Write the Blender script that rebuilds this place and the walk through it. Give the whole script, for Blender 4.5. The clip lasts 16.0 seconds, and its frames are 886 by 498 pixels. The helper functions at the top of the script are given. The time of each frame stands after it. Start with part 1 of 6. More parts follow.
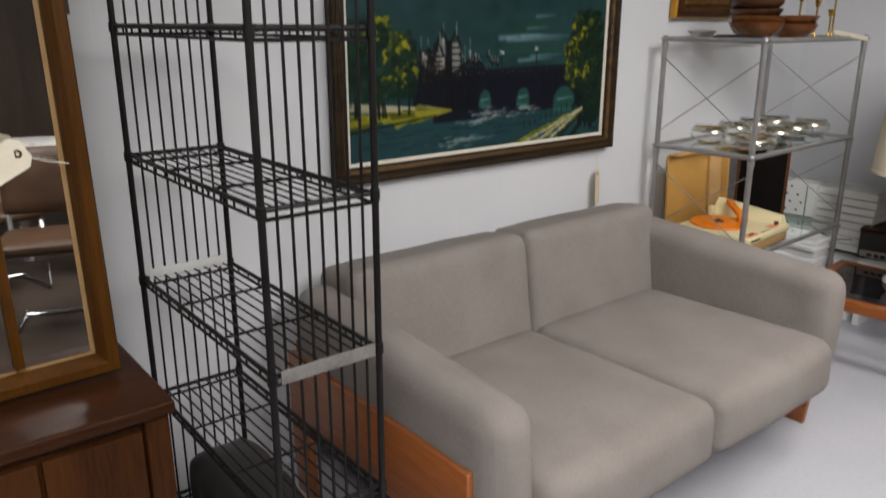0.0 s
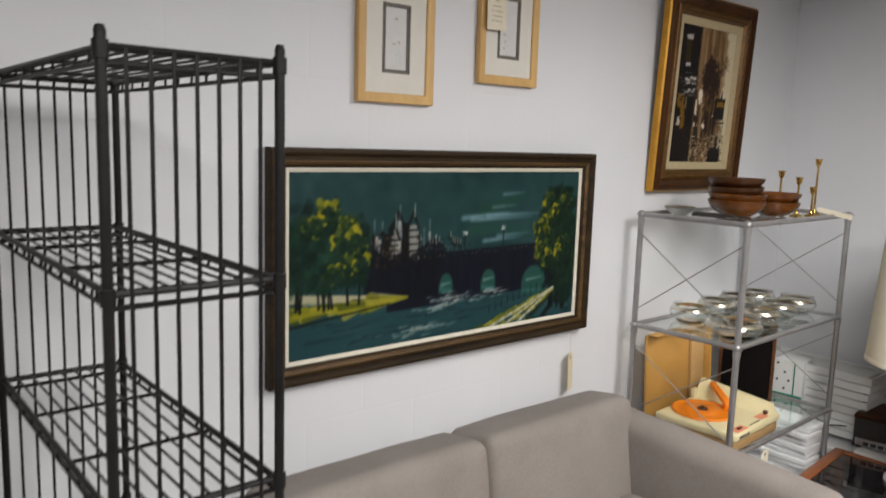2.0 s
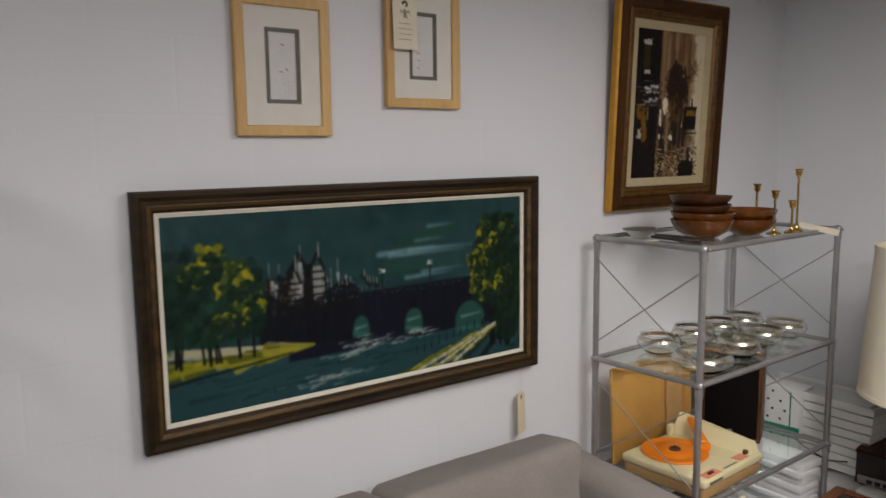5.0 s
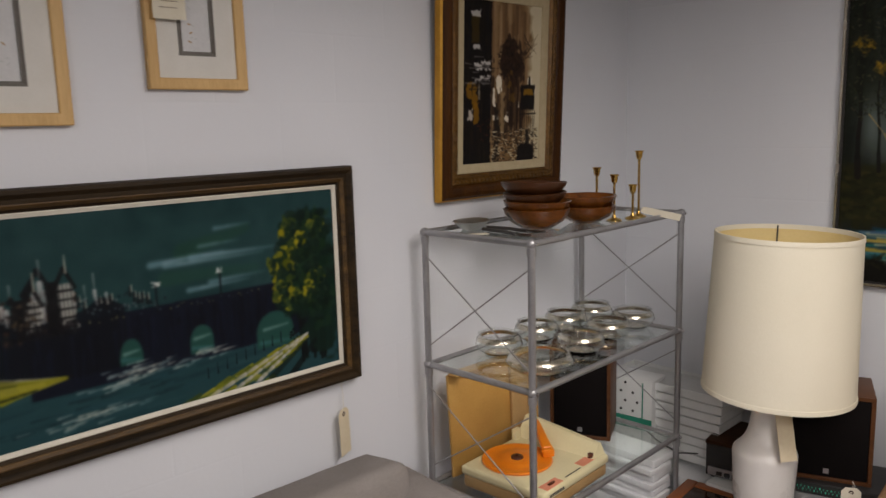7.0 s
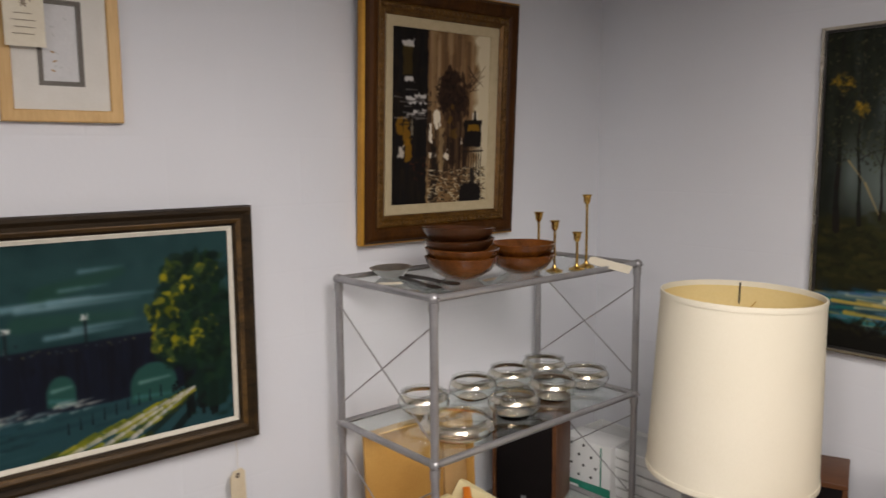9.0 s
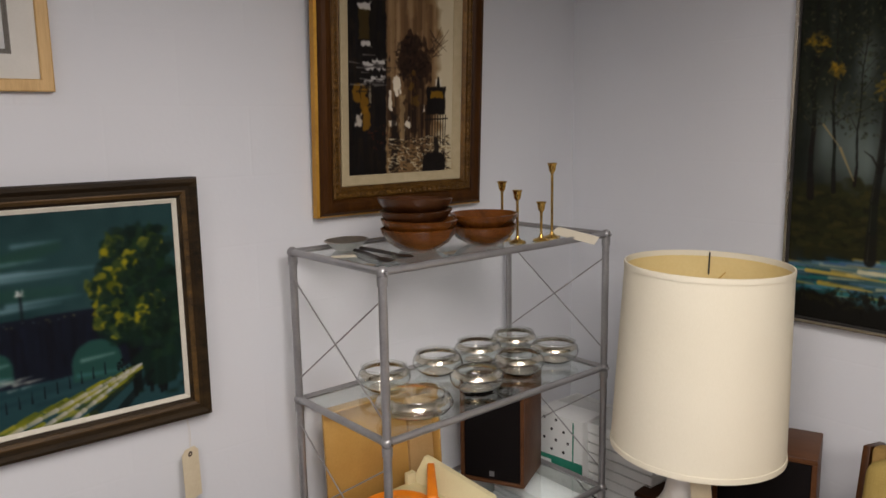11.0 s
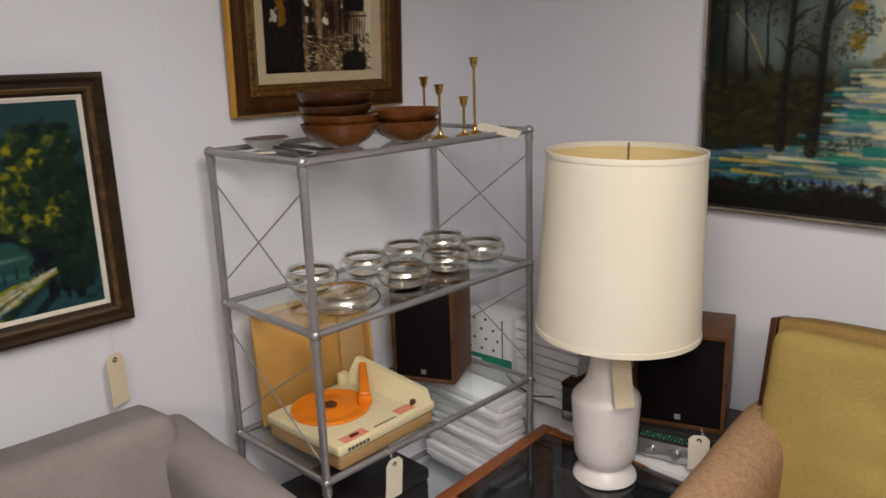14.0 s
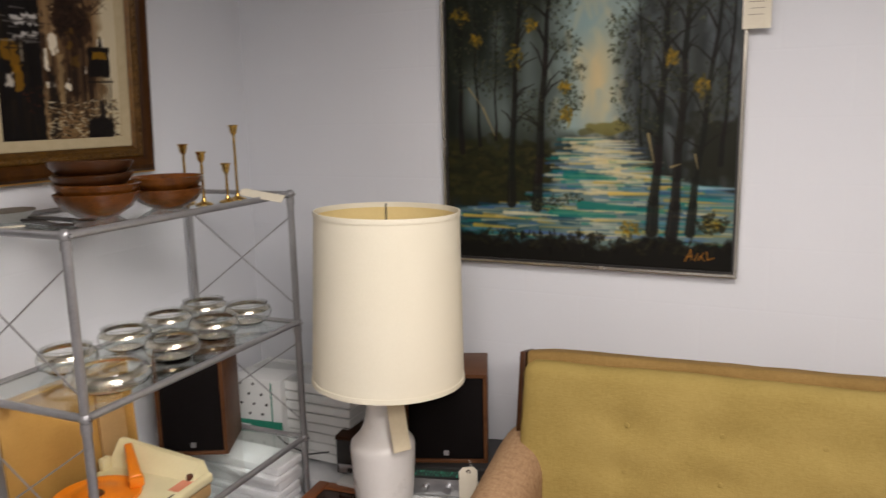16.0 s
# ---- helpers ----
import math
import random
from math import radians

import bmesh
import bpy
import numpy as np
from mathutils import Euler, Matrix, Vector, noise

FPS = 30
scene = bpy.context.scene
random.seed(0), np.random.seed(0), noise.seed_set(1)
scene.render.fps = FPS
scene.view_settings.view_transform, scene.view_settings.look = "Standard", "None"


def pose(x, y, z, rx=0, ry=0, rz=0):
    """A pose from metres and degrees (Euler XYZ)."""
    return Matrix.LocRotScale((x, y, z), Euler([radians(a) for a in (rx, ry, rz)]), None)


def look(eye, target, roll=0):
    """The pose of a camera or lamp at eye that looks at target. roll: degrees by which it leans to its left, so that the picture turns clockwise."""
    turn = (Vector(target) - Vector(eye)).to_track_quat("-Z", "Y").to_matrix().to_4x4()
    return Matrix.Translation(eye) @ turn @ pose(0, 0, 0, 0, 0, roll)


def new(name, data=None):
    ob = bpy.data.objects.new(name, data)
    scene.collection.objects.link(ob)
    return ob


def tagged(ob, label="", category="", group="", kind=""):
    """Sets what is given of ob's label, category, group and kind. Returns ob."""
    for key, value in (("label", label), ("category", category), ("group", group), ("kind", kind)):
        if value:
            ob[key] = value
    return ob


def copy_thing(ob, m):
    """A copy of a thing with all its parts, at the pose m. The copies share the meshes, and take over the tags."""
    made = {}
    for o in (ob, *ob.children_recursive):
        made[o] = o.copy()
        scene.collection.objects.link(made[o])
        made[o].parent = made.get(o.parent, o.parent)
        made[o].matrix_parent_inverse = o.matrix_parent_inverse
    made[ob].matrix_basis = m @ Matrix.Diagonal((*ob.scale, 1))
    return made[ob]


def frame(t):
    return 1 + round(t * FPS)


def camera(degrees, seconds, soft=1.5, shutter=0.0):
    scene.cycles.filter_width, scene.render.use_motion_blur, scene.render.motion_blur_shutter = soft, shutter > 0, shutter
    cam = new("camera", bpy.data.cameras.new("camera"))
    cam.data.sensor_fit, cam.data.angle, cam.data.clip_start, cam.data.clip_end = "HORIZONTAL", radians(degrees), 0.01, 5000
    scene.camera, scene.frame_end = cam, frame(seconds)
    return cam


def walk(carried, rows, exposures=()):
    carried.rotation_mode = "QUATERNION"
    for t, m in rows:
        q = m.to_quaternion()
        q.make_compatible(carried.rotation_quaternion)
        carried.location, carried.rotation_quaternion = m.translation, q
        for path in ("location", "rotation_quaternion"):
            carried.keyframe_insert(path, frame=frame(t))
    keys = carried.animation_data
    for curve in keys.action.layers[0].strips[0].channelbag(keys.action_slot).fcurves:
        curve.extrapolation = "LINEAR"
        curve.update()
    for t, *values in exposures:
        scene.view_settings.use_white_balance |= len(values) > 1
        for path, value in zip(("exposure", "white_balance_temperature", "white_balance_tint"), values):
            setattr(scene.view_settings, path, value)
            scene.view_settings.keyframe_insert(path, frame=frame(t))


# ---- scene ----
cam = camera(60.5, 16.0, soft=1.5, shutter=0.5)
PATH = [
    (0, (-4.157, -2.104, 1.448), (-2.96, -0.609, 0.872), 0.1),
    (0.5, (-4.109, -2.062, 1.508), (-2.916, -0.532, 1.024), 0.4),
    (1, (-4.037, -2.02, 1.546), (-2.811, -0.495, 1.133), 0.7),
    (1.5, (-3.959, -1.968, 1.593), (-2.722, -0.437, 1.239), 1.9),
    (2, (-3.889, -1.89, 1.635), (-2.612, -0.377, 1.357), 1.8),
    (2.5, (-3.822, -1.873, 1.677), (-2.516, -0.372, 1.474), 1.1),
    (3, (-3.766, -1.88, 1.677), (-2.506, -0.337, 1.508), 0.2),
    (3.5, (-3.676, -1.915, 1.695), (-2.493, -0.316, 1.489), -0.6),
    (4, (-3.583, -1.971, 1.699), (-2.425, -0.355, 1.481), -1.0),
    (4.2, (-3.555, -1.984, 1.701), (-2.408, -0.36, 1.482), -0.8),
    (6.3, (-3.156, -1.949, 1.724), (-1.874, -0.454, 1.375), -0.8),
    (6.5, (-3.12, -1.932, 1.732), (-1.813, -0.458, 1.386), -1.0),
    (7, (-3.004, -1.92, 1.72), (-1.639, -0.493, 1.401), -1.6),
    (7.5, (-2.884, -1.908, 1.742), (-1.537, -0.469, 1.406), -2.2),
    (8, (-2.76, -1.943, 1.74), (-1.436, -0.474, 1.446), -3.3),
    (8.5, (-2.633, -1.996, 1.765), (-1.348, -0.487, 1.501), -2.2),
    (9, (-2.535, -2.036, 1.75), (-1.268, -0.509, 1.501), -0.4),
    (9.2, (-2.493, -2.046, 1.762), (-1.211, -0.534, 1.496), 0.4),
    (11.3, (-2.373, -2.083, 1.717), (-1.141, -0.545, 1.376), -1.4),
    (11.5, (-2.374, -2.095, 1.703), (-1.152, -0.555, 1.335), -1.6),
    (12, (-2.373, -2.102, 1.674), (-1.157, -0.573, 1.246), -1.9),
    (12.5, (-2.377, -2.091, 1.651), (-1.139, -0.588, 1.19), -1.2),
    (13, (-2.37, -2.106, 1.642), (-1.119, -0.621, 1.162), -1.2),
    (13.5, (-2.352, -2.103, 1.623), (-1.065, -0.65, 1.142), -1.3),
    (14, (-2.365, -2.106, 1.615), (-1.019, -0.71, 1.127), -1.9),
    (14.5, (-2.385, -2.11, 1.611), (-0.955, -0.799, 1.124), -1.7),
    (15, (-2.419, -2.111, 1.626), (-0.861, -0.941, 1.178), -1.1),
    (15.5, (-2.472, -2.132, 1.646), (-0.807, -1.093, 1.258), -0.7),
    (16, (-2.525, -2.066, 1.641), (-0.744, -1.23, 1.285), -1.3),
]
EXPOSURES = [(0.0, -0.17, 6400, 10), (0.6, 0.15, 6400, 10), (1.0, 0.28, 6400, 10), (1.5, 0.28, 6400, 9), (2.0, 0.17, 6450, 9), (2.5, -0.08, 6500, 10), (3.0, -0.28, 6500, 10), (3.5, -0.14, 6500, 10), (4.0, -0.17, 6500, 10), (6.4, -0.50, 6620, 14), (7.0, -0.44, 6620, 14), (7.5, -0.32, 6620, 14), (8.0, -0.14, 6620, 14), (8.5, -0.12, 6620, 14), (9.0, -0.14, 6620, 14), (11.5, -0.30, 6620, 14), (12.0, -0.28, 6620, 14), (12.5, -0.12, 6620, 14), (13.0, -0.13, 6620, 14), (14.0, -0.28, 6620, 15), (15.0, -0.30, 6620, 15), (15.5, -0.26, 6620, 15), (16.0, -0.10, 6620, 14)]
walk(cam, [(t, look(eye, target, roll)) for t, eye, target, roll in PATH], EXPOSURES)

# ---------------------------------------------------------------- light
world = bpy.data.worlds.new("world")
scene.world = world
world.use_nodes = True
world.node_tree.nodes["Background"].inputs[0].default_value = (0.9, 0.92, 1.0, 1)
world.node_tree.nodes["Background"].inputs[1].default_value = 0.05

LIGHT = (1.0, 0.945, 0.885)
CEIL = 2.46
FIXTURES = [(-1.6, -1.9, 34), (-2.7, -3.1, 58), (-4.4, -2.5, 62), (-2.3, -5.2, 10), (-4.7, -5.4, 7)]
for fx, fy, watts in FIXTURES:
    lamp = bpy.data.lights.new("fluorescent", "AREA")
    lamp.shape, lamp.size, lamp.size_y, lamp.energy, lamp.color = "RECTANGLE", 0.55, 1.15, watts, LIGHT
    lo = new("fluorescent_lamp", lamp)
    lo.matrix_world = pose(fx, fy, CEIL - 0.035)


# ---------------------------------------------------------------- materials
def lin(c):
    """Linear colour from 0..255 display values."""
    return tuple(((v / 255) / 12.92 if v / 255 <= 0.04045 else ((v / 255 + 0.055) / 1.055) ** 2.4) for v in c)


def node(nt, kind, **kw):
    n = nt.nodes.new(kind)
    for k, v in kw.items():
        n.inputs[k].default_value = v
    return n


def base_mat(name):
    m = bpy.data.materials.new(name)
    m.use_nodes = True
    return m, m.node_tree, m.node_tree.nodes["Principled BSDF"]


def surface(name, a, b, rough=0.6, metal=0.0, scale=6.0, fine=120.0, bump=0.05, stretch=(1, 1, 1), rough_var=0.1, spec=0.5, per_object=0.0, sheen=0.0):
    """A surface whose colour wanders between a and b at a coarse and a fine scale, with fine relief."""
    m, nt, bsdf = base_mat(name)
    L = nt.links.new
    tc = nt.nodes.new("ShaderNodeTexCoord")
    mp = node(nt, "ShaderNodeMapping", Scale=stretch)
    L(tc.outputs["Object"], mp.inputs["Vector"])
    n1 = node(nt, "ShaderNodeTexNoise", Scale=scale, Detail=5.0, Roughness=0.6)
    n2 = node(nt, "ShaderNodeTexNoise", Scale=fine, Detail=3.0)
    L(mp.outputs[0], n1.inputs["Vector"])
    L(mp.outputs[0], n2.inputs["Vector"])
    mix = nt.nodes.new("ShaderNodeMath")
    mix.operation = "MULTIPLY_ADD"
    mix.inputs[1].default_value = 0.35
    L(n2.outputs[0], mix.inputs[0])
    half = nt.nodes.new("ShaderNodeMath")
    half.operation = "MULTIPLY"
    half.inputs[1].default_value = 0.65
    L(n1.outputs[0], half.inputs[0])
    L(half.outputs[0], mix.inputs[2])
    fac = mix
    if per_object:
        info = nt.nodes.new("ShaderNodeObjectInfo")
        add = nt.nodes.new("ShaderNodeMath")
        add.operation = "MULTIPLY_ADD"
        add.inputs[1].default_value = per_object
        L(info.outputs["Random"], add.inputs[0])
        L(mix.outputs[0], add.inputs[2])
        fac = add
    ramp = nt.nodes.new("ShaderNodeValToRGB")
    ramp.color_ramp.elements[0].position, ramp.color_ramp.elements[1].position = 0.3, 0.72
    ramp.color_ramp.elements[0].color, ramp.color_ramp.elements[1].color = (*a, 1), (*b, 1)
    L(fac.outputs[0], ramp.inputs[0])
    L(ramp.outputs[0], bsdf.inputs["Base Color"])
    mr = node(nt, "ShaderNodeMapRange")
    mr.inputs["To Min"].default_value, mr.inputs["To Max"].default_value = rough - rough_var, rough + rough_var
    L(n1.outputs[0], mr.inputs["Value"])
    L(mr.outputs[0], bsdf.inputs["Roughness"])
    bsdf.inputs["Metallic"].default_value = metal
    bsdf.inputs["Specular IOR Level"].default_value = spec
    if sheen:
        bsdf.inputs["Sheen Weight"].default_value = sheen
    if bump:
        bp = node(nt, "ShaderNodeBump", Strength=bump, Distance=0.004)
        L(n2.outputs[0], bp.inputs["Height"])
        L(bp.outputs[0], bsdf.inputs["Normal"])
    return m


def wood(name, a, b, rough=0.4, axis="x", grain=9.0, bump=0.08, spec=0.4, coat=0.0):
    """Wood with its grain along the given local axis."""
    m, nt, bsdf = base_mat(name)
    L = nt.links.new
    tc = nt.nodes.new("ShaderNodeTexCoord")
    s = [1.0, 1.0, 1.0]
    s["xyz".index(axis)] = 0.07
    mp = node(nt, "ShaderNodeMapping", Scale=s)
    L(tc.outputs["Object"], mp.inputs["Vector"])
    warp = node(nt, "ShaderNodeTexNoise", Scale=grain, Detail=6.0, Roughness=0.65, Distortion=0.6)
    fine = node(nt, "ShaderNodeTexNoise", Scale=grain * 22, Detail=4.0, Roughness=0.7)
    L(mp.outputs[0], warp.inputs["Vector"])
    L(mp.outputs[0], fine.inputs["Vector"])
    mix = nt.nodes.new("ShaderNodeMath")
    mix.operation = "MULTIPLY_ADD"
    mix.inputs[1].default_value = 0.4
    half = nt.nodes.new("ShaderNodeMath")
    half.operation = "MULTIPLY"
    half.inputs[1].default_value = 0.6
    L(warp.outputs[0], half.inputs[0])
    L(fine.outputs[0], mix.inputs[0])
    L(half.outputs[0], mix.inputs[2])
    ramp = nt.nodes.new("ShaderNodeValToRGB")
    ramp.color_ramp.elements[0].position, ramp.color_ramp.elements[1].position = 0.36, 0.66
    ramp.color_ramp.elements[0].color, ramp.color_ramp.elements[1].color = (*a, 1), (*b, 1)
    L(mix.outputs[0], ramp.inputs[0])
    L(ramp.outputs[0], bsdf.inputs["Base Color"])
    bsdf.inputs["Roughness"].default_value = rough
    bsdf.inputs["Specular IOR Level"].default_value = spec
    bsdf.inputs["Coat Weight"].default_value = coat
    bsdf.inputs["Coat Roughness"].default_value = 0.25
    bp = node(nt, "ShaderNodeBump", Strength=bump, Distance=0.003)
    L(fine.outputs[0], bp.inputs["Height"])
    L(bp.outputs[0], bsdf.inputs["Normal"])
    return m


def glass(name, color=(1, 1, 1), rough=0.0, ior=1.45):
    m, nt, bsdf = base_mat(name)
    bsdf.inputs["Base Color"].default_value = (*color, 1)
    bsdf.inputs["Transmission Weight"].default_value = 1.0
    bsdf.inputs["Roughness"].default_value = rough
    bsdf.inputs["IOR"].default_value = ior
    return m


def weave(name, a, b, threads=700.0, rough=0.9, bump=0.35, blotch=5.0, sheen=0.0, spec=0.12):
    """Woven upholstery: crossed threads under slow blotches."""
    m, nt, bsdf = base_mat(name)
    L = nt.links.new
    tc = nt.nodes.new("ShaderNodeTexCoord")
    hs = []
    for s in ((threads, threads * 0.12, threads * 0.12), (threads * 0.12, threads, threads * 0.5)):
        mp = node(nt, "ShaderNodeMapping", Scale=s)
        L(tc.outputs["Object"], mp.inputs["Vector"])
        n = node(nt, "ShaderNodeTexNoise", Scale=1.0, Detail=2.0)
        L(mp.outputs[0], n.inputs["Vector"])
        hs.append(n)
    big = node(nt, "ShaderNodeTexNoise", Scale=blotch, Detail=4.0)
    L(tc.outputs["Object"], big.inputs["Vector"])
    add = nt.nodes.new("ShaderNodeMath")
    L(hs[0].outputs[0], add.inputs[0])
    L(hs[1].outputs[0], add.inputs[1])
    fac = nt.nodes.new("ShaderNodeMath")
    fac.operation = "MULTIPLY_ADD"
    fac.inputs[1].default_value = 0.3
    L(add.outputs[0], fac.inputs[0])
    half = nt.nodes.new("ShaderNodeMath")
    half.operation = "MULTIPLY"
    half.inputs[1].default_value = 0.4
    L(big.outputs[0], half.inputs[0])
    L(half.outputs[0], fac.inputs[2])
    ramp = nt.nodes.new("ShaderNodeValToRGB")
    ramp.color_ramp.elements[0].position, ramp.color_ramp.elements[1].position = 0.3, 0.7
    ramp.color_ramp.elements[0].color, ramp.color_ramp.elements[1].color = (*a, 1), (*b, 1)
    L(fac.outputs[0], ramp.inputs[0])
    L(ramp.outputs[0], bsdf.inputs["Base Color"])
    bsdf.inputs["Roughness"].default_value = rough
    bsdf.inputs["Specular IOR Level"].default_value = spec
    bsdf.inputs["Sheen Weight"].default_value = sheen
    bp = node(nt, "ShaderNodeBump", Strength=bump, Distance=0.002)
    L(add.outputs[0], bp.inputs["Height"])
    soft = node(nt, "ShaderNodeBump", Strength=0.25, Distance=0.02)
    L(big.outputs[0], soft.inputs["Height"])
    L(bp.outputs[0], soft.inputs["Normal"])
    L(soft.outputs[0], bsdf.inputs["Normal"])
    return m


def painted_block(name, a, b):
    """White paint over concrete block: the courses barely show through the paint."""
    m, nt, bsdf = base_mat(name)
    L = nt.links.new
    tc = nt.nodes.new("ShaderNodeTexCoord")
    sep = nt.nodes.new("ShaderNodeSeparateXYZ")
    L(tc.outputs["Object"], sep.inputs[0])
    uv = nt.nodes.new("ShaderNodeCombineXYZ")
    sumxy = nt.nodes.new("ShaderNodeMath")
    L(sep.outputs[0], sumxy.inputs[0])
    L(sep.outputs[1], sumxy.inputs[1])
    L(sumxy.outputs[0], uv.inputs[0])
    L(sep.outputs[2], uv.inputs[1])
    br = node(nt, "ShaderNodeTexBrick", Scale=1.0)
    br.inputs["Brick Width"].default_value, br.inputs["Row Height"].default_value = 0.4, 0.2
    br.inputs["Mortar Size"].default_value, br.inputs["Mortar Smooth"].default_value = 0.006, 0.9
    L(uv.outputs[0], br.inputs["Vector"])
    n1 = node(nt, "ShaderNodeTexNoise", Scale=1.3, Detail=5.0)
    n2 = node(nt, "ShaderNodeTexNoise", Scale=70.0, Detail=4.0)
    L(tc.outputs["Object"], n1.inputs["Vector"])
    L(tc.outputs["Object"], n2.inputs["Vector"])
    ramp = nt.nodes.new("ShaderNodeValToRGB")
    ramp.color_ramp.elements[0].position, ramp.color_ramp.elements[1].position = 0.3, 0.7
    ramp.color_ramp.elements[0].color, ramp.color_ramp.elements[1].color = (*a, 1), (*b, 1)
    L(n1.outputs[0], ramp.inputs[0])
    L(ramp.outputs[0], bsdf.inputs["Base Color"])
    bsdf.inputs["Roughness"].default_value = 0.55
    bsdf.inputs["Specular IOR Level"].default_value = 0.3
    b1 = node(nt, "ShaderNodeBump", Strength=0.10, Distance=0.003)
    b1.invert = True
    L(br.outputs["Fac"], b1.inputs["Height"])
    b2 = node(nt, "ShaderNodeBump", Strength=0.12, Distance=0.003)
    L(n2.outputs[0], b2.inputs["Height"])
    L(b1.outputs[0], b2.inputs["Normal"])
    L(b2.outputs[0], bsdf.inputs["Normal"])
    return m


def paint_film(name):
    """Oil paint on canvas: colours from the mesh, with bristle relief and a satin varnish."""
    m, nt, bsdf = base_mat(name)
    L = nt.links.new
    at = nt.nodes.new("ShaderNodeVertexColor")
    at.layer_name = "pigment"
    L(at.outputs[0], bsdf.inputs["Base Color"])
    tc = nt.nodes.new("ShaderNodeTexCoord")
    n = node(nt, "ShaderNodeTexNoise", Scale=160.0, Detail=4.0, Distortion=1.0)
    L(tc.outputs["Object"], n.inputs["Vector"])
    bp = node(nt, "ShaderNodeBump", Strength=0.25, Distance=0.002)
    L(n.outputs[0], bp.inputs["Height"])
    L(bp.outputs[0], bsdf.inputs["Normal"])
    bsdf.inputs["Roughness"].default_value = 0.5
    bsdf.inputs["Specular IOR Level"].default_value = 0.12
    return m


def emitter(name, color, strength):
    m, nt, bsdf = base_mat(name)
    bsdf.inputs["Base Color"].default_value = (*color, 1)
    bsdf.inputs["Emission Color"].default_value = (*color, 1)
    bsdf.inputs["Emission Strength"].default_value = strength
    return m


M_WALL = painted_block("wall_paint", (0.670, 0.684, 0.718), (0.715, 0.730, 0.763))
M_CEIL = surface("ceiling_tile", (0.68, 0.68, 0.68), (0.76, 0.76, 0.75), rough=0.9, scale=3, fine=180, bump=0.3)
M_FLOOR = surface("floor_paint", (0.44, 0.45, 0.50), (0.55, 0.56, 0.61), rough=0.42, scale=2.2, fine=60, bump=0.04)
M_PANEL = wood("wall_panelling", (0.025, 0.015, 0.008), (0.07, 0.042, 0.023), rough=0.5, axis="z")
M_GREY_CLOTH = weave("taupe_cloth", (0.205, 0.183, 0.168), (0.305, 0.277, 0.260))
M_OLIVE = weave("olive_cloth", (0.26, 0.185, 0.052), (0.38, 0.28, 0.092), threads=500, blotch=7)
M_TAN = weave("tan_cloth", (0.23, 0.135, 0.072), (0.45, 0.29, 0.165), threads=260, blotch=70, bump=0.7)
M_TEAK = wood("teak", (0.19, 0.052, 0.012), (0.40, 0.13, 0.035), rough=0.38, axis="y", coat=0.2)
M_TEAK_X = wood("teak_cross", (0.17, 0.048, 0.014), (0.36, 0.12, 0.035), rough=0.38, axis="x", coat=0.2)
M_WALNUT = wood("walnut", (0.018, 0.0055, 0.0015), (0.060, 0.019, 0.005), rough=0.42, axis="x", spec=0.14)
M_WALNUT_Z = wood("walnut_upright", (0.022, 0.007, 0.002), (0.070, 0.025, 0.006), rough=0.42, axis="z", spec=0.14)
M_MIRROR_WOOD = wood("honey_wood", (0.036, 0.013, 0.0015), (0.10, 0.038, 0.004), rough=0.42, axis="z", spec=0.18)
M_SPK_WOOD = wood("speaker_walnut", (0.06, 0.022, 0.008), (0.14, 0.058, 0.023), rough=0.45, spec=0.2, axis="x")
M_WIRE = surface("black_enamel", (0.005, 0.0045, 0.0045), (0.014, 0.013, 0.013), rough=0.42, spec=0.22, scale=14, fine=200, bump=0.04)
M_PLATE = surface("worn_label_plate", (0.09, 0.085, 0.08), (0.24, 0.23, 0.22), rough=0.5, scale=20)
M_STEEL = surface("silver_tube", (0.30, 0.295, 0.30), (0.44, 0.435, 0.44), rough=0.33, metal=0.65, scale=12, fine=150, bump=0.03)
M_BOLT = surface("bright_bolt", (0.5, 0.5, 0.52), (0.7, 0.7, 0.72), rough=0.25, metal=1.0)
M_GLASS = glass("clear_glass", (0.98, 1.0, 0.99))
M_SHELF_GLASS = glass("shelf_glass", (0.86, 0.92, 0.90))
M_SMOKE = glass("smoked_glass", (0.10, 0.10, 0.11), ior=1.5)
M_SILVER = surface("silver_band", (0.62, 0.54, 0.43), (0.78, 0.72, 0.62), rough=0.22, metal=1.0, scale=16, bump=0.02, rough_var=0.06)
M_PEWTER = surface("pewter", (0.52, 0.51, 0.49), (0.70, 0.69, 0.66), rough=0.38, metal=1.0, scale=20)
M_BRASS = surface("brass", (0.55, 0.34, 0.08), (0.75, 0.50, 0.15), rough=0.25, metal=1.0, scale=18, bump=0.02)
M_BOWL = wood("bowl_wood", (0.052, 0.014, 0.002), (0.215, 0.068, 0.010), rough=0.22, axis="x", grain=14, coat=0.4)
M_BOWL_DARK = wood("dark_bowl_wood", (0.022, 0.007, 0.002), (0.085, 0.028, 0.007), rough=0.3, axis="x", grain=14, coat=0.25)
M_EBONY = surface("dark_horn", (0.01, 0.008, 0.007), (0.03, 0.024, 0.02), rough=0.3)
M_SHADE = weave("shade_linen", (0.75, 0.70, 0.55), (0.81, 0.76, 0.62), threads=900, bump=0.15, blotch=3)
M_SHADE_IN = surface("shade_lining", (0.72, 0.56, 0.24), (0.80, 0.64, 0.31), rough=0.7, scale=4)
M_CERAMIC = surface("white_glaze", (0.76, 0.73, 0.69), (0.81, 0.78, 0.75), rough=0.3, scale=8, fine=60, bump=0.01)
